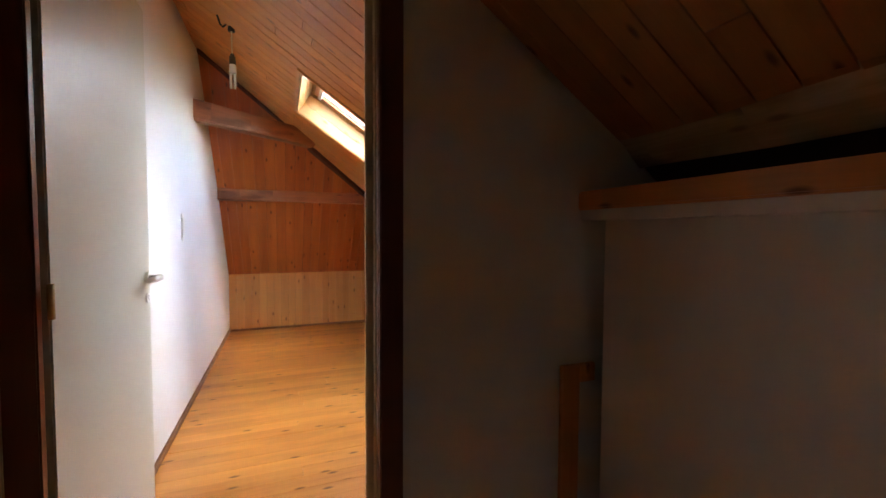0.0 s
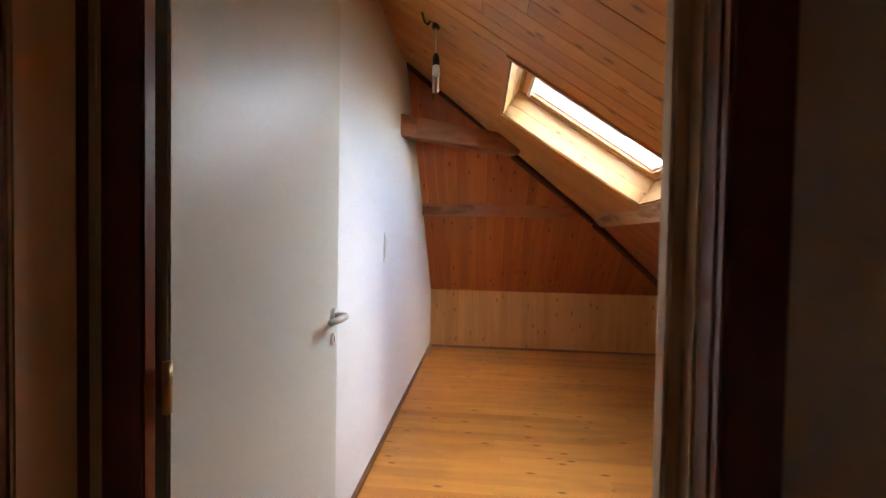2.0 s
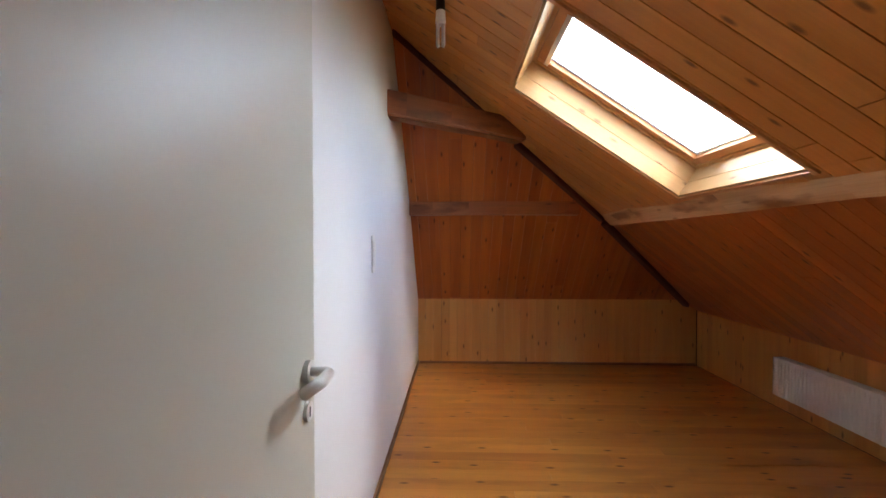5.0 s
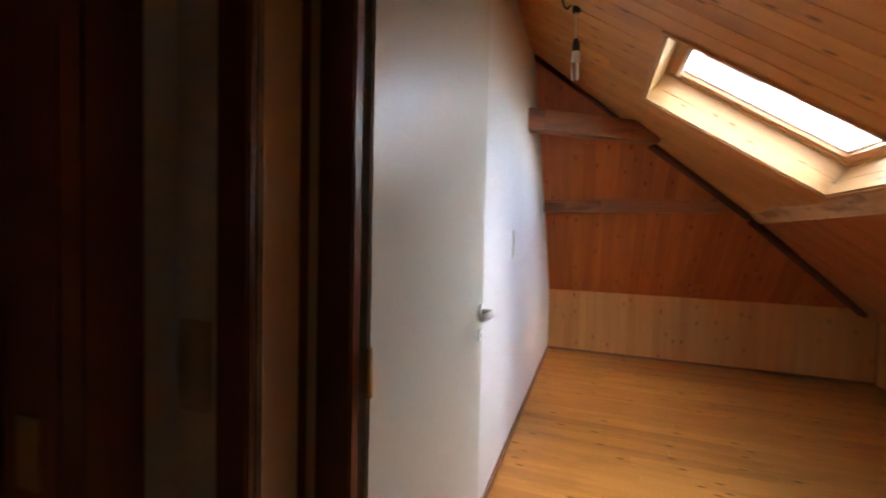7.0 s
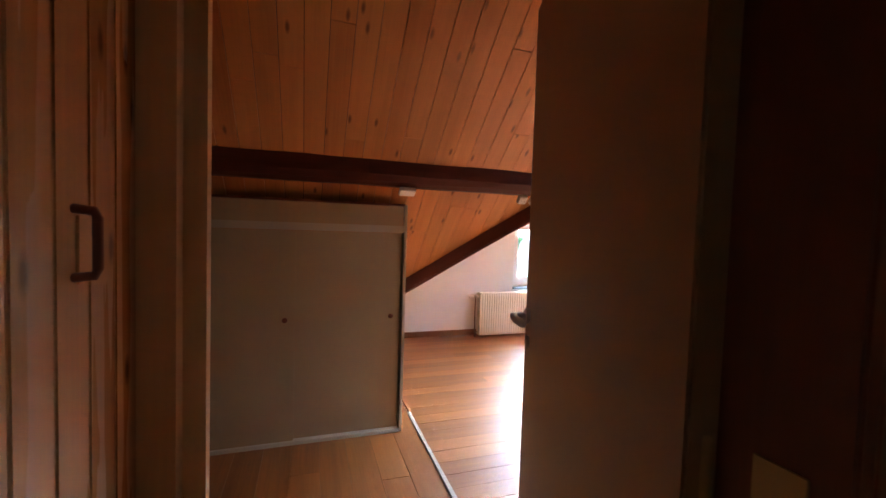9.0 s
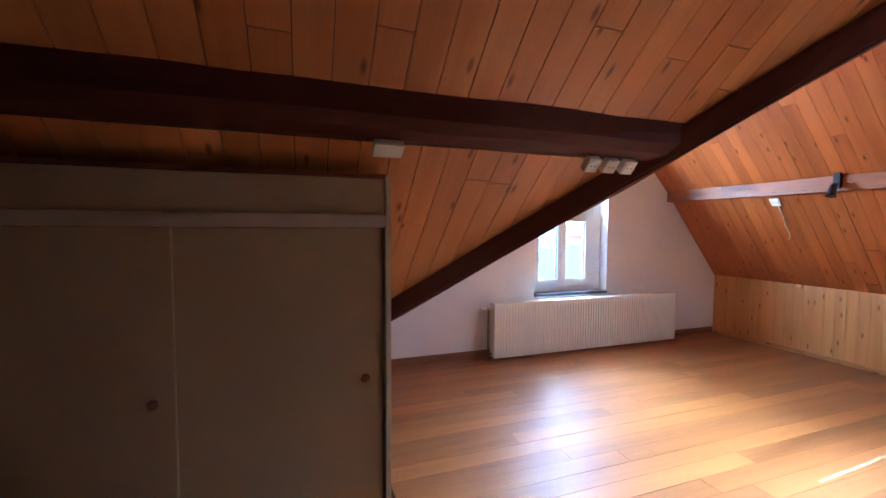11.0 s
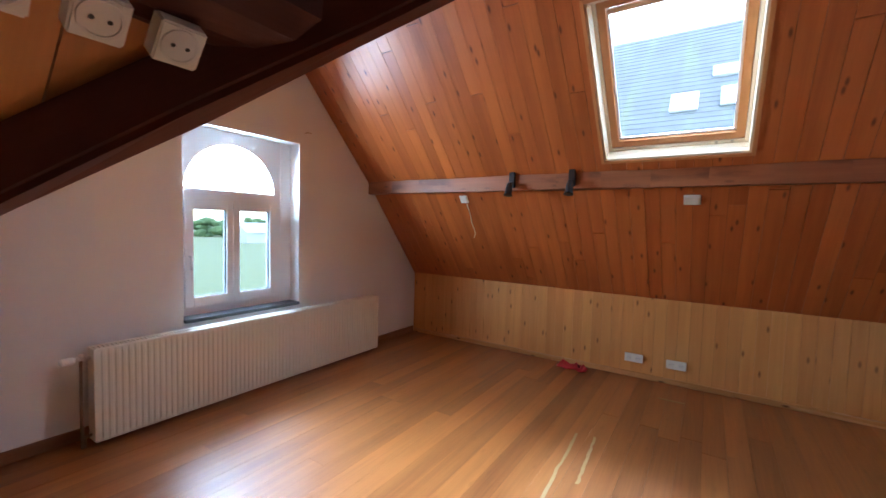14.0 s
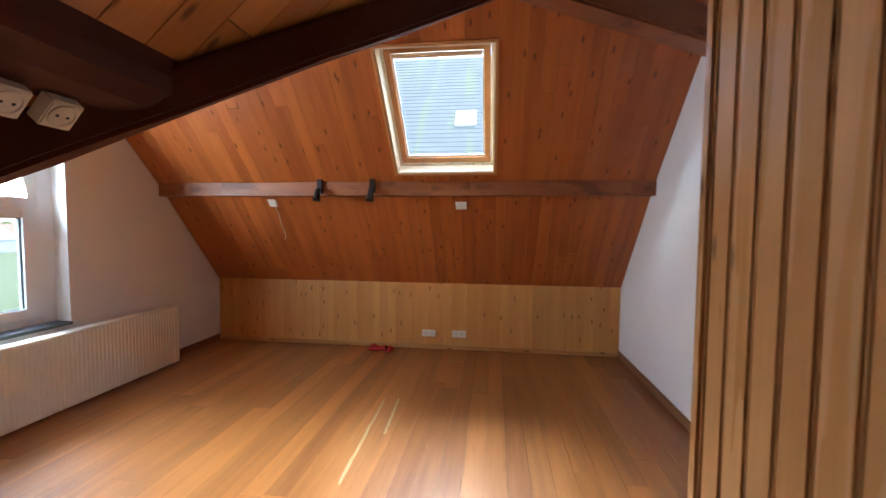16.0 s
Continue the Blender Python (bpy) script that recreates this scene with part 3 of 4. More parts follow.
casing("door_frame_2", [
    (XP - .02, XP + .12, 1.335, 1.362, 0, 2.2), (XP - .02, XP + .12, .556, 1.335, 2.17, 2.2, "head"),
    (XP + .10, XP + .12, 1.362, 1.446, 0, 2.3, "casing"), 
    (XP + .10, XP + .12, .556, 1.361, 2.201, 2.29, "head_casing"),
    (XP - .02, XP, 1.362, 1.44, 0, 2.3, "casing")], FRAME, "dark stained wooden frame of the large room's door")
door_b, d, s = leaf("door_2", (XP - .004, 1.333), (-1.775, 1.648), .04, 2.15, DOOR_TAN, "tan painted flush door standing wide open")
for side in (0, 1):
    o = Vector((-1.775, 1.648, 1.10)) - d * .055 + s * (.04 * side)
    lever(door_b, *o, *((s if side else -s).xy), -d, SATIN)
for z in (.30, 1.10, 1.90):
    bm = bmesh.new()
    tube(bm, [(XP - .012, 1.322, z - .05), (XP - .012, 1.322, z + .05)], .009)
    part("hinge", bm, BRASS, door_b, "dull brass hinge", smooth=True)
    bm = bmesh.new()
    box(bm, XP + .035, XP + .085, 1.331, 1.3345, z - .05, z + .05)
    part("hinge_plate", bm, BRASS, door_b, "brass hinge plate")


# ---- boarded closet panels ----
def boards_x(parent, y, x0, x1, z0, z1, w, mat, t=.014, facing=1, gap=.004):
    n = max(1, round((x1 - x0) / w))
    for k in range(n):
        bm = bmesh.new()
        a, b = x0 + (x1 - x0) * k / n, x0 + (x1 - x0) * (k + 1) / n - gap
        box(bm, a, b, min(y, y + t * facing), max(y, y + t * facing), z0, z1)
        part("board", bm, mat, parent, bevel=.0025 if gap > .003 else .0008)


def boards_y(parent, x, y0, y1, z0, z1, w, mat, t=.014, facing=1, gap=.004):
    n = max(1, round((y1 - y0) / w))
    for k in range(n):
        bm = bmesh.new()
        a, b = y0 + (y1 - y0) * k / n, y0 + (y1 - y0) * (k + 1) / n - gap
        box(bm, min(x, x + t * facing), max(x, x + t * facing), a, b, z0, z1)
        part("board", bm, mat, parent, bevel=.005 if gap > .003 else .0008)


PALE_POST = wood("pale_post", (.66, .47, .27), (.80, .61, .38), .35, .15, .6, .1)
closet = thing("built_in_closet", (-1.3, 2.2, 0), "built-in closet clad with upright brown varnished pine boards", "closet")
bm = bmesh.new()
box(bm, -1.735, XP - .003, 1.80, 2.74, .002, 2.70)
part("carcass", bm, PINE_DARK, closet)
boards_y(closet, -1.735, 1.80, 2.715, .01, 2.70, .076, PANEL, .016, -1, .006)
bm = bmesh.new()
box(bm, -1.758, -1.70, 2.716, 2.756, .004, 2.70)
part("corner_trim", bm, PANEL, closet, "rounded corner trim", bevel=.008)

screen = thing("boarded_partition", (-1.2, .5, 0), "partition of upright brown pine boards with an end post", "partition")
bm = bmesh.new()
box(bm, -1.47, XP + .115, .47, .538, .002, 2.95)
part("carcass", bm, PINE_DARK, screen)
boards_x(screen, .538, -1.47, XP + .112, .01, 2.95, .085, PANEL, .014, 1)
bm = bmesh.new()
box(bm, -1.60, -1.472, .50, .665, .002, 2.98)
part("post", bm, PALE_POST, screen, "smooth pale varnished post", bevel=.045)
bm = bmesh.new()
tube(bm, [(-1.245, .552, 1.395), (-1.245, .578, 1.392), (-1.245, .582, 1.382), (-1.245, .582, 1.308), (-1.245, .578, 1.298), (-1.245, .552, 1.295)], .007)
part("pull_handle", bm, FRAME, screen, "dark bow handle", smooth=True)
bm = bmesh.new()
box(bm, -1.30, -1.252, .5525, .557, 1.285, 1.385)
part("handle_plate", bm, PINE_LIGHT, screen, "pale wooden plate")

# ---- low cupboard under the slope ----
cup = thing("eaves_cupboard", (-3.3, .6, 0), "low beige eaves cupboard with two closed sliding doors", "cupboard")
bm = bmesh.new()
box(bm, -3.58, -3.235, -.55, 1.478, .03, 1.25)
part("carcass", bm, BEIGE, cup)
bm = bmesh.new()
box(bm, -3.235, -3.19, -.55, 1.478, 1.405, 1.535)
part("fascia", bm, BEIGE, cup, bevel=.003)
bm = bmesh.new()
box(bm, -3.225, -3.172, -.55, 1.478, 1.358, 1.405)
part("top_rail", bm, BEIGE_LIGHT, cup, "paler door rail", bevel=.004)
bm = bmesh.new()
prism(bm, [(-3.182, 1.479, .002), (-3.85, 1.479, .002), (-3.85, 1.479, 1.0), (-3.22, 1.479, 1.545), (-3.182, 1.479, 1.545)], (0, .021, 0))
part("side_panel", bm, BEIGE_LIGHT, cup, "pale end panel", bevel=.003)
bm = bmesh.new()
box(bm, -3.24, -3.175, -.55, 1.478, 1.536, 1.550)
part("cornice", bm, FRAME, cup, "dark thin cornice")
for y0, y1, x, ky in ((.785, 1.472, -3.228, 1.405), (-.02, .80, -3.205, .742), (-.55, -.03, -3.228, -.1)):
    bm = bmesh.new()
    box(bm, x, x + .018, y0, y1, .03, 1.356)
    dr = part("door", bm, BEIGE, cup, "plain beige sliding door", bevel=.002)
    bm = bmesh.new()
    tube(bm, [(x + .018, ky, .80), (x + .026, ky, .80), (x + .034, ky, .80), (x + .042, ky, .80)], [.010, .010, .017, .013], 14)
    part("knob", bm, FRAME, dr, "small turned wooden knob", smooth=True)
bm = bmesh.new()
box(bm, -3.235, -3.18, -.55, 1.478, .002, .026)
part("bottom_track", bm, GREYSTRIP, cup, "pale bottom track", bevel=.002)


# ---- radiators ----
def radiator(base, x, y0, y1, z0, z1, facing, mat, label, depth=.11, valve=True, wall=0.0):
    """A ribbed panel radiator along y; its front is at x and looks along facing."""
    ob = thing("radiator", base, label, "radiator")
    f = facing
    n = int((y1 - y0 - .06) / .0333)
    for nm, xx in (("front_panel", x), ("back_panel", x - f * depth)):
        bm = bmesh.new()
        prof = [(y0 + .012, 0)]
        for k in range(n):
            c = y0 + .03 + (y1 - y0 - .06) * (k + .5) / n
            prof += [(c - .0125, 0), (c - .0075, .007), (c + .0075, .007), (c + .0125, 0)]
        prof += [(y1 - .012, 0)]
        cols = []
        for yy, dd in prof:
            q = dd * (1 if nm == "front_panel" else 0) * f
            cols.append([bm.verts.new((xx - f * .007 + (q if i in (1, 2) else 0), yy, zz)) for i, zz in enumerate((z0, z0 + .035, z1 - .035, z1))])
        for A, B in zip(cols, cols[1:]):
            for i in range(3):
                bm.faces.new((A[i], B[i], B[i + 1], A[i + 1]))
        geo = bmesh.ops.extrude_face_region(bm, geom=list(bm.faces))
        for v in geo["geom"]:
            if isinstance(v, bmesh.types.BMVert):
                v.co.x -= f * .012
        part(nm, bm, mat, ob)
    for yy in (y0, y1 - .011):
        bm = bmesh.new()
        box(bm, min(x, x - f * depth), max(x, x - f * depth), yy, yy + .011, z0 + .004, z1 + .004)
        part("side_cover", bm, mat, ob, bevel=.003)
    bm = bmesh.new()
    w = [x - f * .022, x - f * (depth - .012)]
    k = y0 + .02
    while k < y1 - .04:
        box(bm, min(w), max(w), k, k + .012, z1 - .003, z1 + .003)
        k += .022
    for xx in w:
        box(bm, xx - .006, xx + .006, y0 + .012, y1 - .012, z1 - .004, z1 + .004)
    part("top_grille", bm, mat, ob, "slotted top grille")
    for yy in (y0 + .25, y1 - .25):
        bm = bmesh.new()
        box(bm, min(x - f * (depth + .004), wall), max(x - f * (depth + .004), wall), yy, yy + .03, z0 + .1, z1 - .1)
        part("bracket", bm, mat, ob, "wall bracket")
    if valve:
        xm = x - f * depth * .5
        bm = bmesh.new()
        tube(bm, [(xm, y0 - .002, z1 - .05), (xm, y0 - .075, z1 - .05)], .012)
        tube(bm, [(xm, y0 - .04, z1 - .05), (xm, y0 - .04, z1 - .025)], .016)
        vv = part("valve", bm, CHROME, ob, "metal valve body", smooth=True)
        bm = bmesh.new()
        tube(bm, [(xm, y0 - .07, z1 - .05), (xm, y0 - .085, z1 - .05), (xm, y0 - .13, z1 - .05), (xm, y0 - .138, z1 - .05)], [.016, .021, .021, .014], 16)
        part("thermostat_knob", bm, PVC, vv, "white thermostat knob")
        bm = bmesh.new()
        tube(bm, [(xm, y0 - .045, z1 - .06), (xm, y0 - .047, z1 - .3), (xm, y0 - .045, .005)], .0085)
        part("pipe", bm, COPPER, ob, "old brown pipe", smooth=True)
        bm = bmesh.new()
        tube(bm, [(xm, y0 + .01, z0 + .04), (xm, y0 - .03, z0 + .04), (xm, y0 - .035, z0 + .02), (xm, y0 - .035, .005)], .0085)
        part("pipe", bm, COPPER, ob, "old brown return pipe", smooth=True)
    return ob


radiator((-5.4, 4.2, .06), -5.34, 3.01, 5.42, .03, .585, 1, ENAMEL, "long cream ribbed panel radiator under the window", wall=XG)
radiator((2.5, 4.2, .14), 2.50, 3.45, 5.06, .14, .45, -1, ENAMEL_W, "low white panel radiator on the knee wall", valve=True, wall=2.596)

# ---- landing: stair enclosure ----
enc = thing("stair_enclosure", (1.15, .6, 0), "white stair enclosure with a pine cap board", "partition")
bm = bmesh.new()
box(bm, 1.12, 1.17, -.6, 1.46, .002, 1.375)
part("panel", bm, WHITE, enc, bevel=.003)
bm = bmesh.new()
box(bm, 1.05, 1.20, -.6, 1.505, 1.376, 1.41)
part("rail", bm, WHITE, enc, "white top rail", bevel=.004)
bm = bmesh.new()
box(bm, 1.04, 1.22, -.6, 1.508, 1.411, 1.475)
part("cap_board", bm, PINE, enc, "orange pine cap board", (0, 1, 0), .006)
for y in (.95, .1):
    bm = bmesh.new()
    box(bm, 1.25, 1.33, y, y + .09, 1.0, 1.42)
    part("post", bm, BEAM_WARM, enc, "rough timber stub post", bevel=.005)
hatch = thing("hatch_frame", (1.04, 1.49, 0), "small brown stained wooden frame low on the landing wall", "frame")
for nm, b in (("stile", (.975, 1.05, 1.488, 1.509, .002, .865)), ("head", (1.051, 1.118, 1.488, 1.509, .80, .865))):
    bm = bmesh.new()
    box(bm, *b)
    part(nm, bm, PINE, hatch, bevel=.003)

# ---- electrics ----


def plate(name, c, nrm, up, w, h, t, mat, label, cat, sockets=0, rockers=0, group=""):
    """A wall plate at c on a surface whose normal is nrm."""
    n, u = Vector(nrm).normalized(), Vector(up)
    u = (u - n * u.dot(n)).normalized()
    s = u.cross(n).normalized()
    ob = thing(name, c, label, cat, group)
    m = Matrix((s, u, n)).transposed().to_4x4()
    m.translation = c

    def put(nm, bm, mt, par, lab=""):
        bm.transform(m)
        return part(nm, bm, mt, par, lab)
    bm = bmesh.new()
    box(bm, -w / 2, w / 2, -h / 2, h / 2, 0.0005, t)
    bmesh.ops.bevel(bm, geom=list(bm.edges), offset=.003, segments=2, affect="EDGES")
    body = put("cover", bm, mat, ob)
    for k in range(sockets):
        x = (k - (sockets - 1) / 2) * w / max(1, sockets)
        bm = bmesh.new()
        r = min(.021, h * .36)
        outer = [(x + (r + .004) * math.cos(a * math.pi / 10), (r + .004) * math.sin(a * math.pi / 10)) for a in range(20)]
        inner = [(x + r * math.cos(a * math.pi / 10), r * math.sin(a * math.pi / 10)) for a in range(20)]
        A = [bm.verts.new((*p, t + .003)) for p in outer]
        B = [bm.verts.new((*p, t + .003)) for p in inner]
        C = [bm.verts.new((*p, t + .0006)) for p in inner]
        D = [bm.verts.new((*p, t)) for p in outer]
        for i in range(20):
            j = (i + 1) % 20
            bm.faces.new((A[i], A[j], B[j], B[i]))
            bm.faces.new((B[i], B[j], C[j], C[i]))
            bm.faces.new((D[i], D[j], A[j], A[i]))
        bm.faces.new(C)
        well = put("socket_well", bm, PLASTIC_GREY, ob, "round recessed socket face")
        for dx in (-.0095, .0095):
            bm = bmesh.new()
            tube(bm, [(x + dx, 0, t + .0007), (x + dx, 0, t + .0012)], .0032, 8)
            put("pin_hole", bm, BLACK, well)
    for k in range(rockers):
        bm = bmesh.new()
        x = (k - (rockers - 1) / 2) * w / rockers
        box(bm, x - w / rockers * .36, x + w / rockers * .36, -h * .34, h * .34, t, t + .004)
        bmesh.ops.bevel(bm, geom=list(bm.edges), offset=.0015, segments=1, affect="EDGES")
        put("rocker", bm, mat, ob)
    return ob


PLASTIC_GREY = paint("grey_plastic", (.74, .72, .66), .45, 0)
NL = Vector((0, -1.22, -1))
for x in (-2.94, -2.597):
    plate("double_socket", (x, YK - .015, .185), (0, -1, 0), (0, 0, 1), .155, .078, .014, PLASTIC, "cream double wall socket on the pine knee wall", "socket", 2, group="double sockets on the knee wall")
pz = lambda x, z: Vector((x, (8.441 - z) / 1.22 - .002, z))
sw = plate("light_switch", pz(-4.41, 1.625), NL, (0, 0, 1), .085, .085, .012, PLASTIC, "cream light switch with a dangling wire on the slope", "switch", rockers=1)
bm = bmesh.new()
w0 = pz(-4.40, 1.58)
tube(bm, [w0 + Vector((0, -.008, 0)), pz(-4.405, 1.50) + Vector((.01, -.016, 0)), pz(-4.40, 1.40) + Vector((-.012, -.02, 0)), pz(-4.41, 1.30) + Vector((.004, -.03, 0)), pz(-4.415, 1.25) + Vector((-.02, -.04, 0))], .004, 6)
part("loose_wire", bm, PLASTIC, sw, "loose pale wire hanging down", smooth=True)
plate("light_switch", pz(-2.53, 1.60), NL, (0, 0, 1), .105, .085, .012, PLASTIC, "cream switch box below the purlin", "switch", rockers=1)
plate("light_switch", (XA + .002, 3.73, 1.352), (1, 0, 0), (0, 0, 1), .075, .20, .006, PLASTIC, "tall cream switch strip on the white wall", "switch", rockers=2)
plate("light_switch", (-.708, 1.5095, 1.18), (0, -1, 0), (0, 0, 1), .066, .15, .012, BEIGE_LIGHT, "beige double light switch on the wall between the door frames", "switch", rockers=2)
for k in range(3):
    plate("single_socket", (-3.083, 2.293 + .091 * k, 1.630), (.75, 0, -.66), (.66, 0, .75), .06, .06, .035, PLASTIC, "cream surface socket under the dark purlin", "socket", 1, group="sockets under the purlin")
plate("junction_box", (-3.07, 1.465, 1.635), (.5, 0, -.8), (.8, 0, .5), .10, .06, .03, PLASTIC, "cream junction box under the purlin", "junction box")


def spot(x):
    ob = thing("spotlight", (x, 5.42, 1.80), "small black spotlight on the purlin", "spotlight", "spotlights on the purlin")
    bm = bmesh.new()
    box(bm, x - .025, x + .025, 5.395, 5.425, 1.70, 1.83)
    part("base", bm, BLACK, ob, bevel=.004)
    bm = bmesh.new()
    tube(bm, [(x, 5.40, 1.74), (x, 5.35, 1.725), (x, 5.345, 1.71)], .008, 8)
    part("arm", bm, BLACK, ob)
    bm = bmesh.new()
    tube(bm, [(x, 5.36, 1.735), (x, 5.35, 1.70), (x, 5.335, 1.645), (x, 5.33, 1.63)], [.018, .026, .030, .038], 16)
    part("lamp_head", bm, BLACK, ob, "black conical head")
    return ob


spot(-3.84)
spot(-3.335)

lamp = thing("hanging_lamp", (-.225, 3.35, 2.64), "bare compact fluorescent lamp hanging on a flex", "lamp")
bm = bmesh.new()
tube(bm, [(-.225, 3.35, 2.646), (-.225, 3.352, 2.55), (-.222, 3.35, 2.47)], .004, 8)
part("flex", bm, PLASTIC, lamp, "thin pale flex", smooth=True)
bm = bmesh.new()
tube(bm, [(-.255, 3.33, 2.652), (-.27, 3.32, 2.63), (-.285, 3.31, 2.64), (-.30, 3.30, 2.69)], .006, 8)
tube(bm, [(-.225, 3.35, 2.650), (-.225, 3.35, 2.622)], .022, 14)
part("ceiling_cap", bm, BLACK, lamp, "dark cap and wire end", smooth=True)
bm = bmesh.new()
tube(bm, [(-.222, 3.35, 2.48), (-.222, 3.35, 2.46), (-.221, 3.35, 2.415), (-.221, 3.35, 2.41)], [.010, .019, .021, .018], 16)
part("lamp_holder", bm, BLACK, lamp)
bm = bmesh.new()
tube(bm, [(-.221, 3.35, 2.41), (-.221, 3.35, 2.36), (-.221, 3.35, 2.352)], [.020, .023, .018], 16)
bulb = part("bulb_base", bm, PVC, lamp, "white plastic lamp base")
for dx, dy in ((-.012, 0), (.012, 0)):
    bm = bmesh.new()
    tube(bm, [(-.221 + dx, 3.35 + dy, 2.352), (-.221 + dx, 3.35 + dy, 2.265), (-.221 + dx * .7, 3.35, 2.258)], .0085, 12)
    part("tube", bm, TUBE, bulb, "white fluorescent tube", smooth=True)

# ---- small things on the floor ----
bm = bmesh.new()
rng = random.Random(5)
n = 14
grid = [[bm.verts.new((-3.60 + .26 * i / n + .02 * math.sin(j * 1.7), 6.10 + .14 * j / 7 + .02 * math.sin(i * .9), .006 + .075 * abs(noise.noise(Vector((i * .55, j * .6, 2)))) * (1 if 0 < i < n and 0 < j < 7 else .1))) for j in range(8)] for i in range(n + 1)]
for i in range(n):
    for j in range(7):
        bm.faces.new((grid[i][j], grid[i + 1][j], grid[i + 1][j + 1], grid[i][j + 1]))
geo = bmesh.ops.extrude_face_region(bm, geom=list(bm.faces))
for v in geo["geom"]:
    if isinstance(v, bmesh.types.BMVert):
        v.co.z += .008
tagged(part("cloth", bm, REDCLOTH, None, smooth=True), "crumpled red cloth on the floor by the knee wall", "cloth")
for a, b, w in (((-3.08, 4.90), (-3.03, 3.80), .018), ((-2.965, 4.92), (-2.93, 4.35), .018)):
    bm = bmesh.new()
    steps = 14
    L = [Vector((a[0] + (b[0] - a[0]) * k / steps + rng.uniform(-.004, .004), a[1] + (b[1] - a[1]) * k / steps, 0)) for k in range(steps + 1)]
    vs = [[bm.verts.new((p.x + s * w * rng.uniform(.35, .6), p.y, .0022)) for s in (-1, 1)] for p in L]
    for A, B in zip(vs, vs[1:]):
        bm.faces.new((A[0], A[1], B[1], B[0]))
    geo = bmesh.ops.extrude_face_region(bm, geom=list(bm.faces))
    for v in geo["geom"]:
        if isinstance(v, bmesh.types.BMVert):
            v.co.z = .0008
    tagged(part("tape_strip", bm, TAPE, None), "worn pale strip of old tape on the floor", "tape", "tape strips on the floor")
bm = bmesh.new()
box(bm, -3.45, XP - .02, 1.60, 1.625, .0005, .009)
tagged(part("threshold_strip", bm, GREYSTRIP, None, "", (1, 0, 0), .002), "pale worn strip along the floor edge", "trim", kind="structure")

bm = bmesh.new()
tube(bm, [(-5.24, 1.80, .004), (-5.24, 1.80, .045), (-5.235, 1.81, .06), (-5.20, 1.83, .062)], [.012, .012, .018, .018], 14)
tagged(part("pipe_stub", bm, PVC, None, smooth=True), "short white capped pipe stub on the floor", "pipe")
bm = bmesh.new()
tube(bm, [(XG + .001, 4.61, 2.165), (XG + .02, 4.61, 2.165), (XG + .024, 4.615, 2.17), (XG + .024, 4.66, 2.172)], .004, 8)
tagged(part("wall_hook", bm, BRASS, None, smooth=True), "small dull brass hook in the gable wall", "hook")
bm = bmesh.new()
box(bm, -2.70, -2.50, 5.88, 5.90, .0005, .002)
tagged(part("tape_strip", bm, TAPE, None), "short pale scrap of tape on the floor", "tape")

# ---- outside ----
bm = bmesh.new()
box(bm, -900, 900, -900, 900, -6.2, -6.0)
structure("ground", bm, GRASS, "green grass around the houses", "ground")


def house(base, lx, ly, eave, ridge, label, mat_wall, mat_roof, along="x", courses=0, roofwins=()):
    """A gabled house whose ridge runs along x or y."""
    ob = thing("house", base, label, "house")
    x, y, z = base
    ax, ay = (lx / 2, ly / 2)
    bm = bmesh.new()
    if along == "x":
        prism(bm, [(x - ax, y - ay, z), (x - ax, y + ay, z), (x - ax, y + ay, eave), (x - ax, y, ridge), (x - ax, y - ay, eave)], (lx, 0, 0))
    else:
        prism(bm, [(x - ax, y - ay, z), (x + ax, y - ay, z), (x + ax, y - ay, eave), (x, y - ay, ridge), (x - ax, y - ay, eave)], (0, ly, 0))
    part("wall", bm, mat_wall, ob)
    run, rise = (ay if along == "x" else ax), ridge - eave
    nrm = Vector((0, -rise, run) if along == "x" else (-rise, 0, run)).normalized()
    bm = bmesh.new()
    c = courses or 1
    for s in (-1, 1):
        for k in range(c):
            a, b = k / c, (k + 1) / c + (.25 / c if courses else 0)
            lift = .10 + (.03 if courses else 0)
            pts = []
            for f, dz in ((a, lift), (min(b, 1.0), .10)):
                h = run * (1 - f) + (.3 if f == 0 else 0)
                zz = eave + rise * f - (.3 * rise / run if f == 0 else 0) + dz
                if along == "x":
                    pts += [[(x - ax - .3, y + s * h, zz), (x + ax + .3, y + s * h, zz)]]
                else:
                    pts += [[(x + s * h, y - ay - .3, zz), (x + s * h, y + ay + .3, zz)]]
            prism(bm, [pts[0][0], pts[0][1], pts[1][1], pts[1][0]], (0, 0, .05))
    part("roof", bm, mat_roof, ob)
    for u, f, w, h in roofwins:
        p = Vector((x + u, y - run * (1 - f), eave + rise * f + .17))
        bm = bmesh.new()
        box(bm, -w / 2, w / 2, -h / 2, h / 2, 0, .09)
        m = Matrix((Vector((1, 0, 0)), Vector((0, run, rise)).normalized(), nrm)).transposed().to_4x4()
        m.translation = p
        bm.transform(m)
        part("roof_window", bm, ROOFLIGHT, ob, "pale roof window", bevel=.02)
    return ob


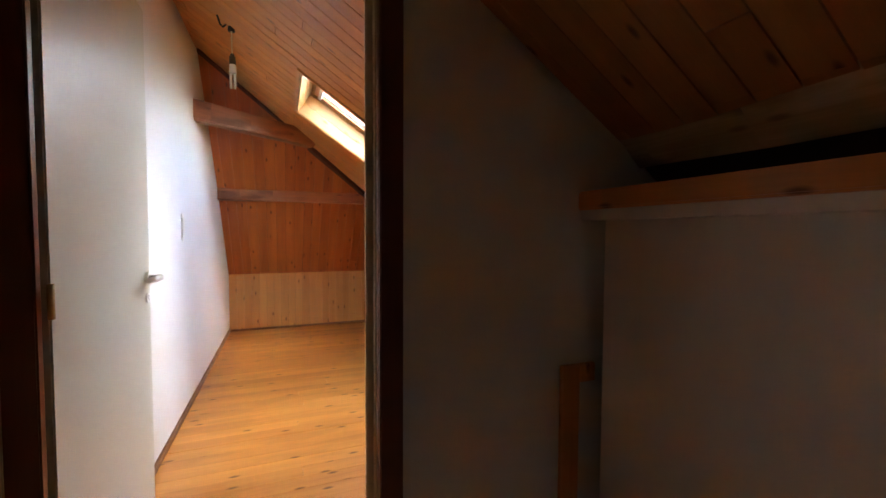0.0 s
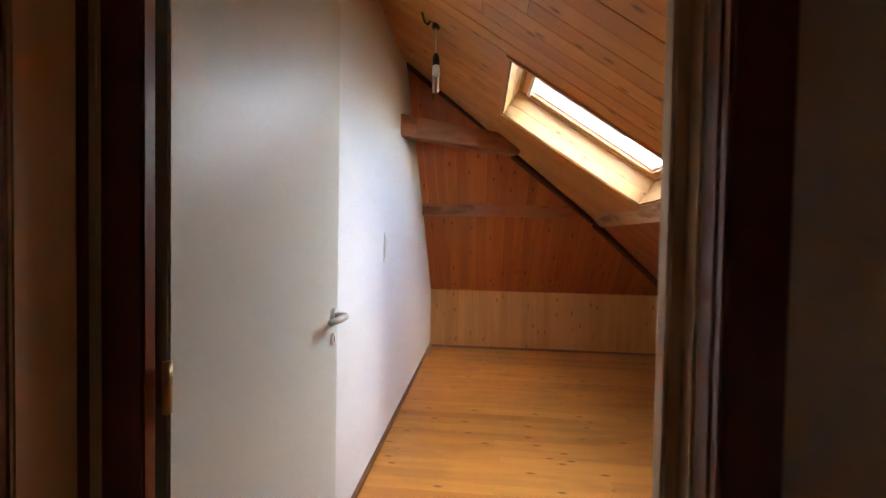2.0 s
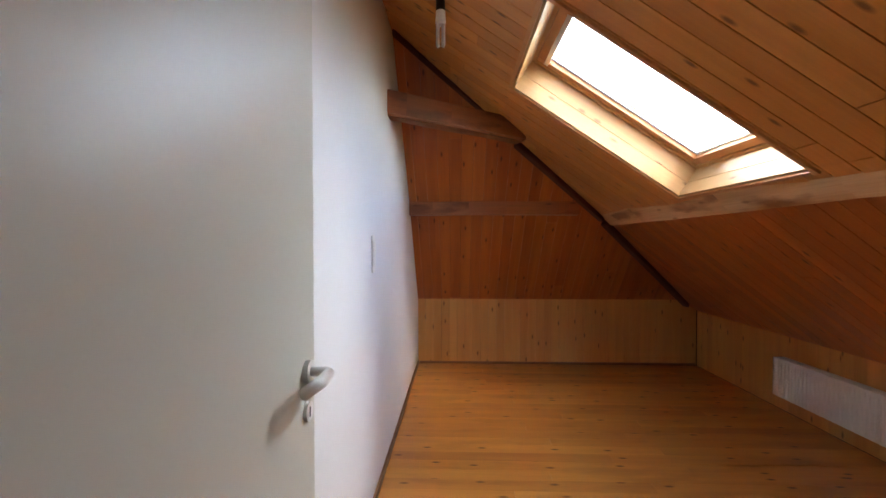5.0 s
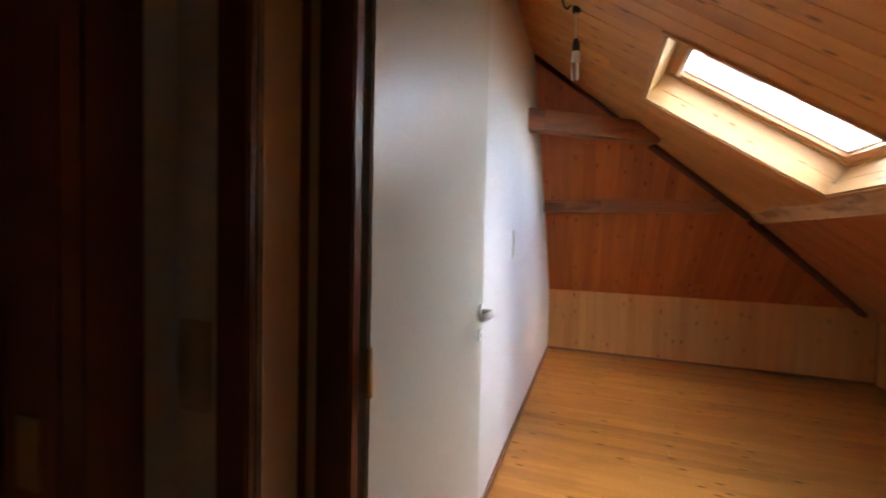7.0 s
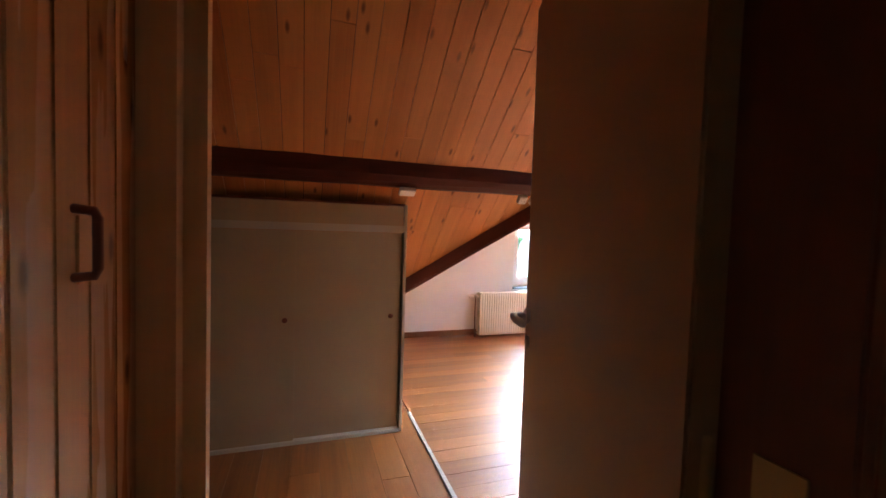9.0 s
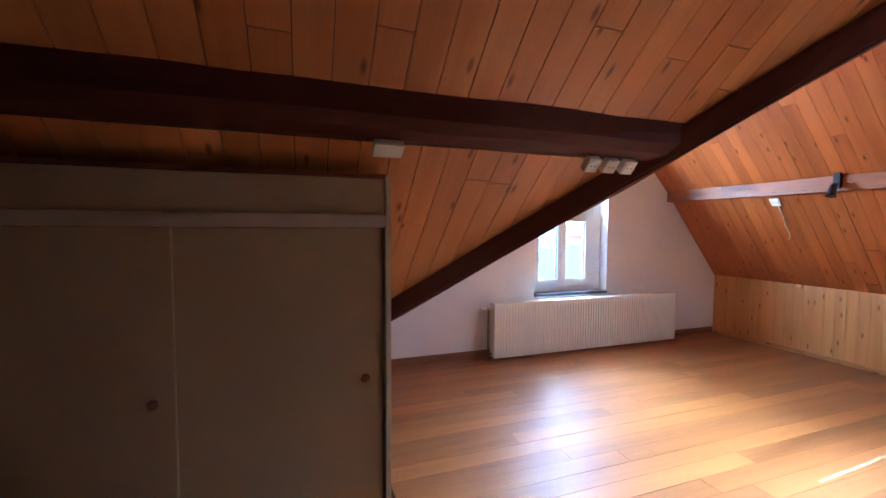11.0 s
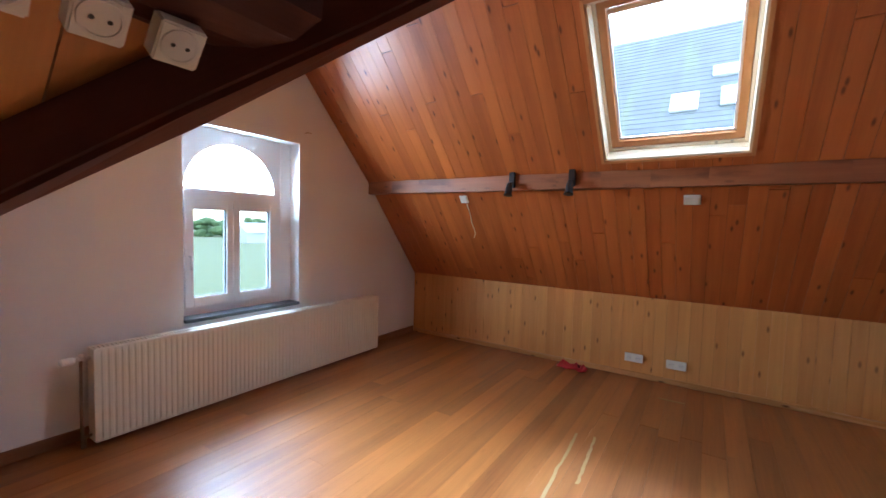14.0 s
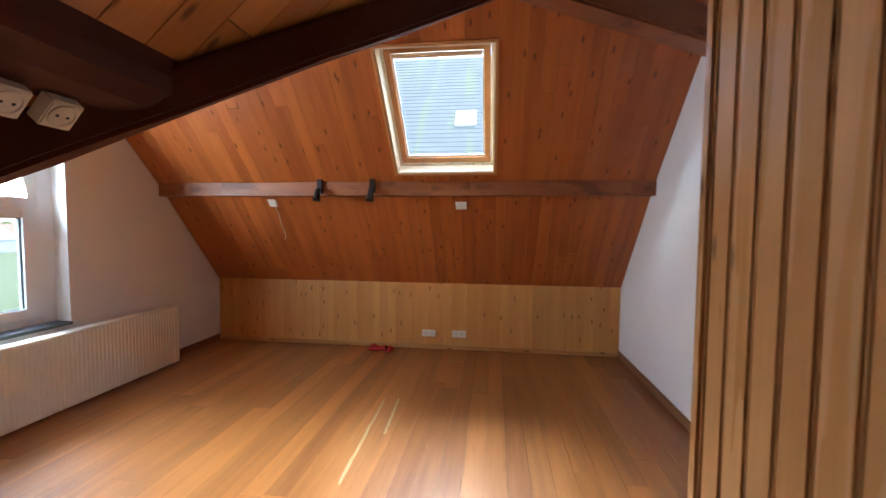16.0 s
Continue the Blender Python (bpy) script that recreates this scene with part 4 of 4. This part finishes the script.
house((-6.0, 20.5, -6.0), 22, 13, 2.4, 8.9, "neighbouring house with a long mossy slate roof", BRICK, SLATES, "x", 34, ((2.7, .42, .75, 1.0), (4.0, .43, .75, 1.0), (3.75, .60, .75, .65)))
house((-130, 84, -6), 9, 17, -2.6, .4, "distant white house with a pale roof", FARWHITE, FARWHITE, "y")
house((-150, 112, -6), 9, 16, -2, 1.2, "distant brick house with a brick-red roof", BRICK, BRICK, "y")
house((-140, 42, -6), 9, 18, -2.8, .2, "distant low white house", FARWHITE, SLATES, "y")
bm = bmesh.new()
rng = random.Random(11)
for k in range(420):
    a = rng.uniform(0, 1)
    c = Vector((-172 - 30 * rng.random(), -60 + 220 * a, -6 + 7 * rng.random() ** 1.5))
    m = Matrix.Translation(c) @ Matrix.Diagonal((rng.uniform(1, 3), rng.uniform(1.5, 3.5), rng.uniform(1, 2.4), 1)) @ Euler((rng.random() * 6, rng.random() * 6, 0)).to_matrix().to_4x4()
    bmesh.ops.create_icosphere(bm, subdivisions=1, radius=1, matrix=m)
tagged(part("tree_line", bm, LEAF, None), "distant belt of green trees", "trees", kind="stuff")

# ---- boards of knee walls and floors ----
boards_x(knee_n, YK + .013, XG + .002, XP - .001, .004, ZK + .03, .092, PINE_LIGHT, .014, -1, .0015)
boards_x(knee_n, YK + .013, XA + .001, 2.59, .004, ZK + .03, .092, PINE_LIGHT, .014, -1, .0015)
boards_y(knee_e, 2.609, 1.64, YK - .005, .004, .645, .092, PINE_LIGHT, .014, -1, .0015)
boards_y(knee_w, -4.113, 1.35, 1.685, .004, .84, .16, PINE_LIGHT, .014, 1)


def planks(x0, x1, y0, y1, along, w, mat, seed, lengths):
    rng = random.Random(seed)
    lo, hi, a, b = (x0, x1, y0, y1) if along == "y" else (y0, y1, x0, x1)
    n = round((hi - lo) / w)
    for k in range(n):
        p, q = lo + (hi - lo) * k / n, lo + (hi - lo) * (k + 1) / n - .0012
        c = a
        first = True
        while c < b - .01:
            e = c + rng.uniform(*lengths) * (rng.uniform(.3, 1) if first else 1)
            first = False
            if b - e < .35:
                e = b
            bm = bmesh.new()
            dz = rng.uniform(-.0012, 0)
            if along == "y":
                box(bm, p, q, c, e - .0008, -.016, dz)
            else:
                box(bm, c, e - .0015, p, q, -.016, dz)
            part("plank", bm, mat, floor, "", (0, 1, 0) if along == "y" else (1, 0, 0))
            c = e


planks(XG, XP, 1.62, YK, "y", .125, FLOOR_B, 3, (1.6, 3.2))
planks(-4.1, XP + .1, YB, 1.60, "x", .16, FLOOR_B, 4, (1.2, 2.4))
planks(XA, 2.596, 1.57, YK, "x", .105, FLOOR_A, 5, (1.4, 2.6))
planks(XP + .1, 2.596, YB, 1.57, "x", .14, FLOOR_A, 6, (1.4, 2.6))
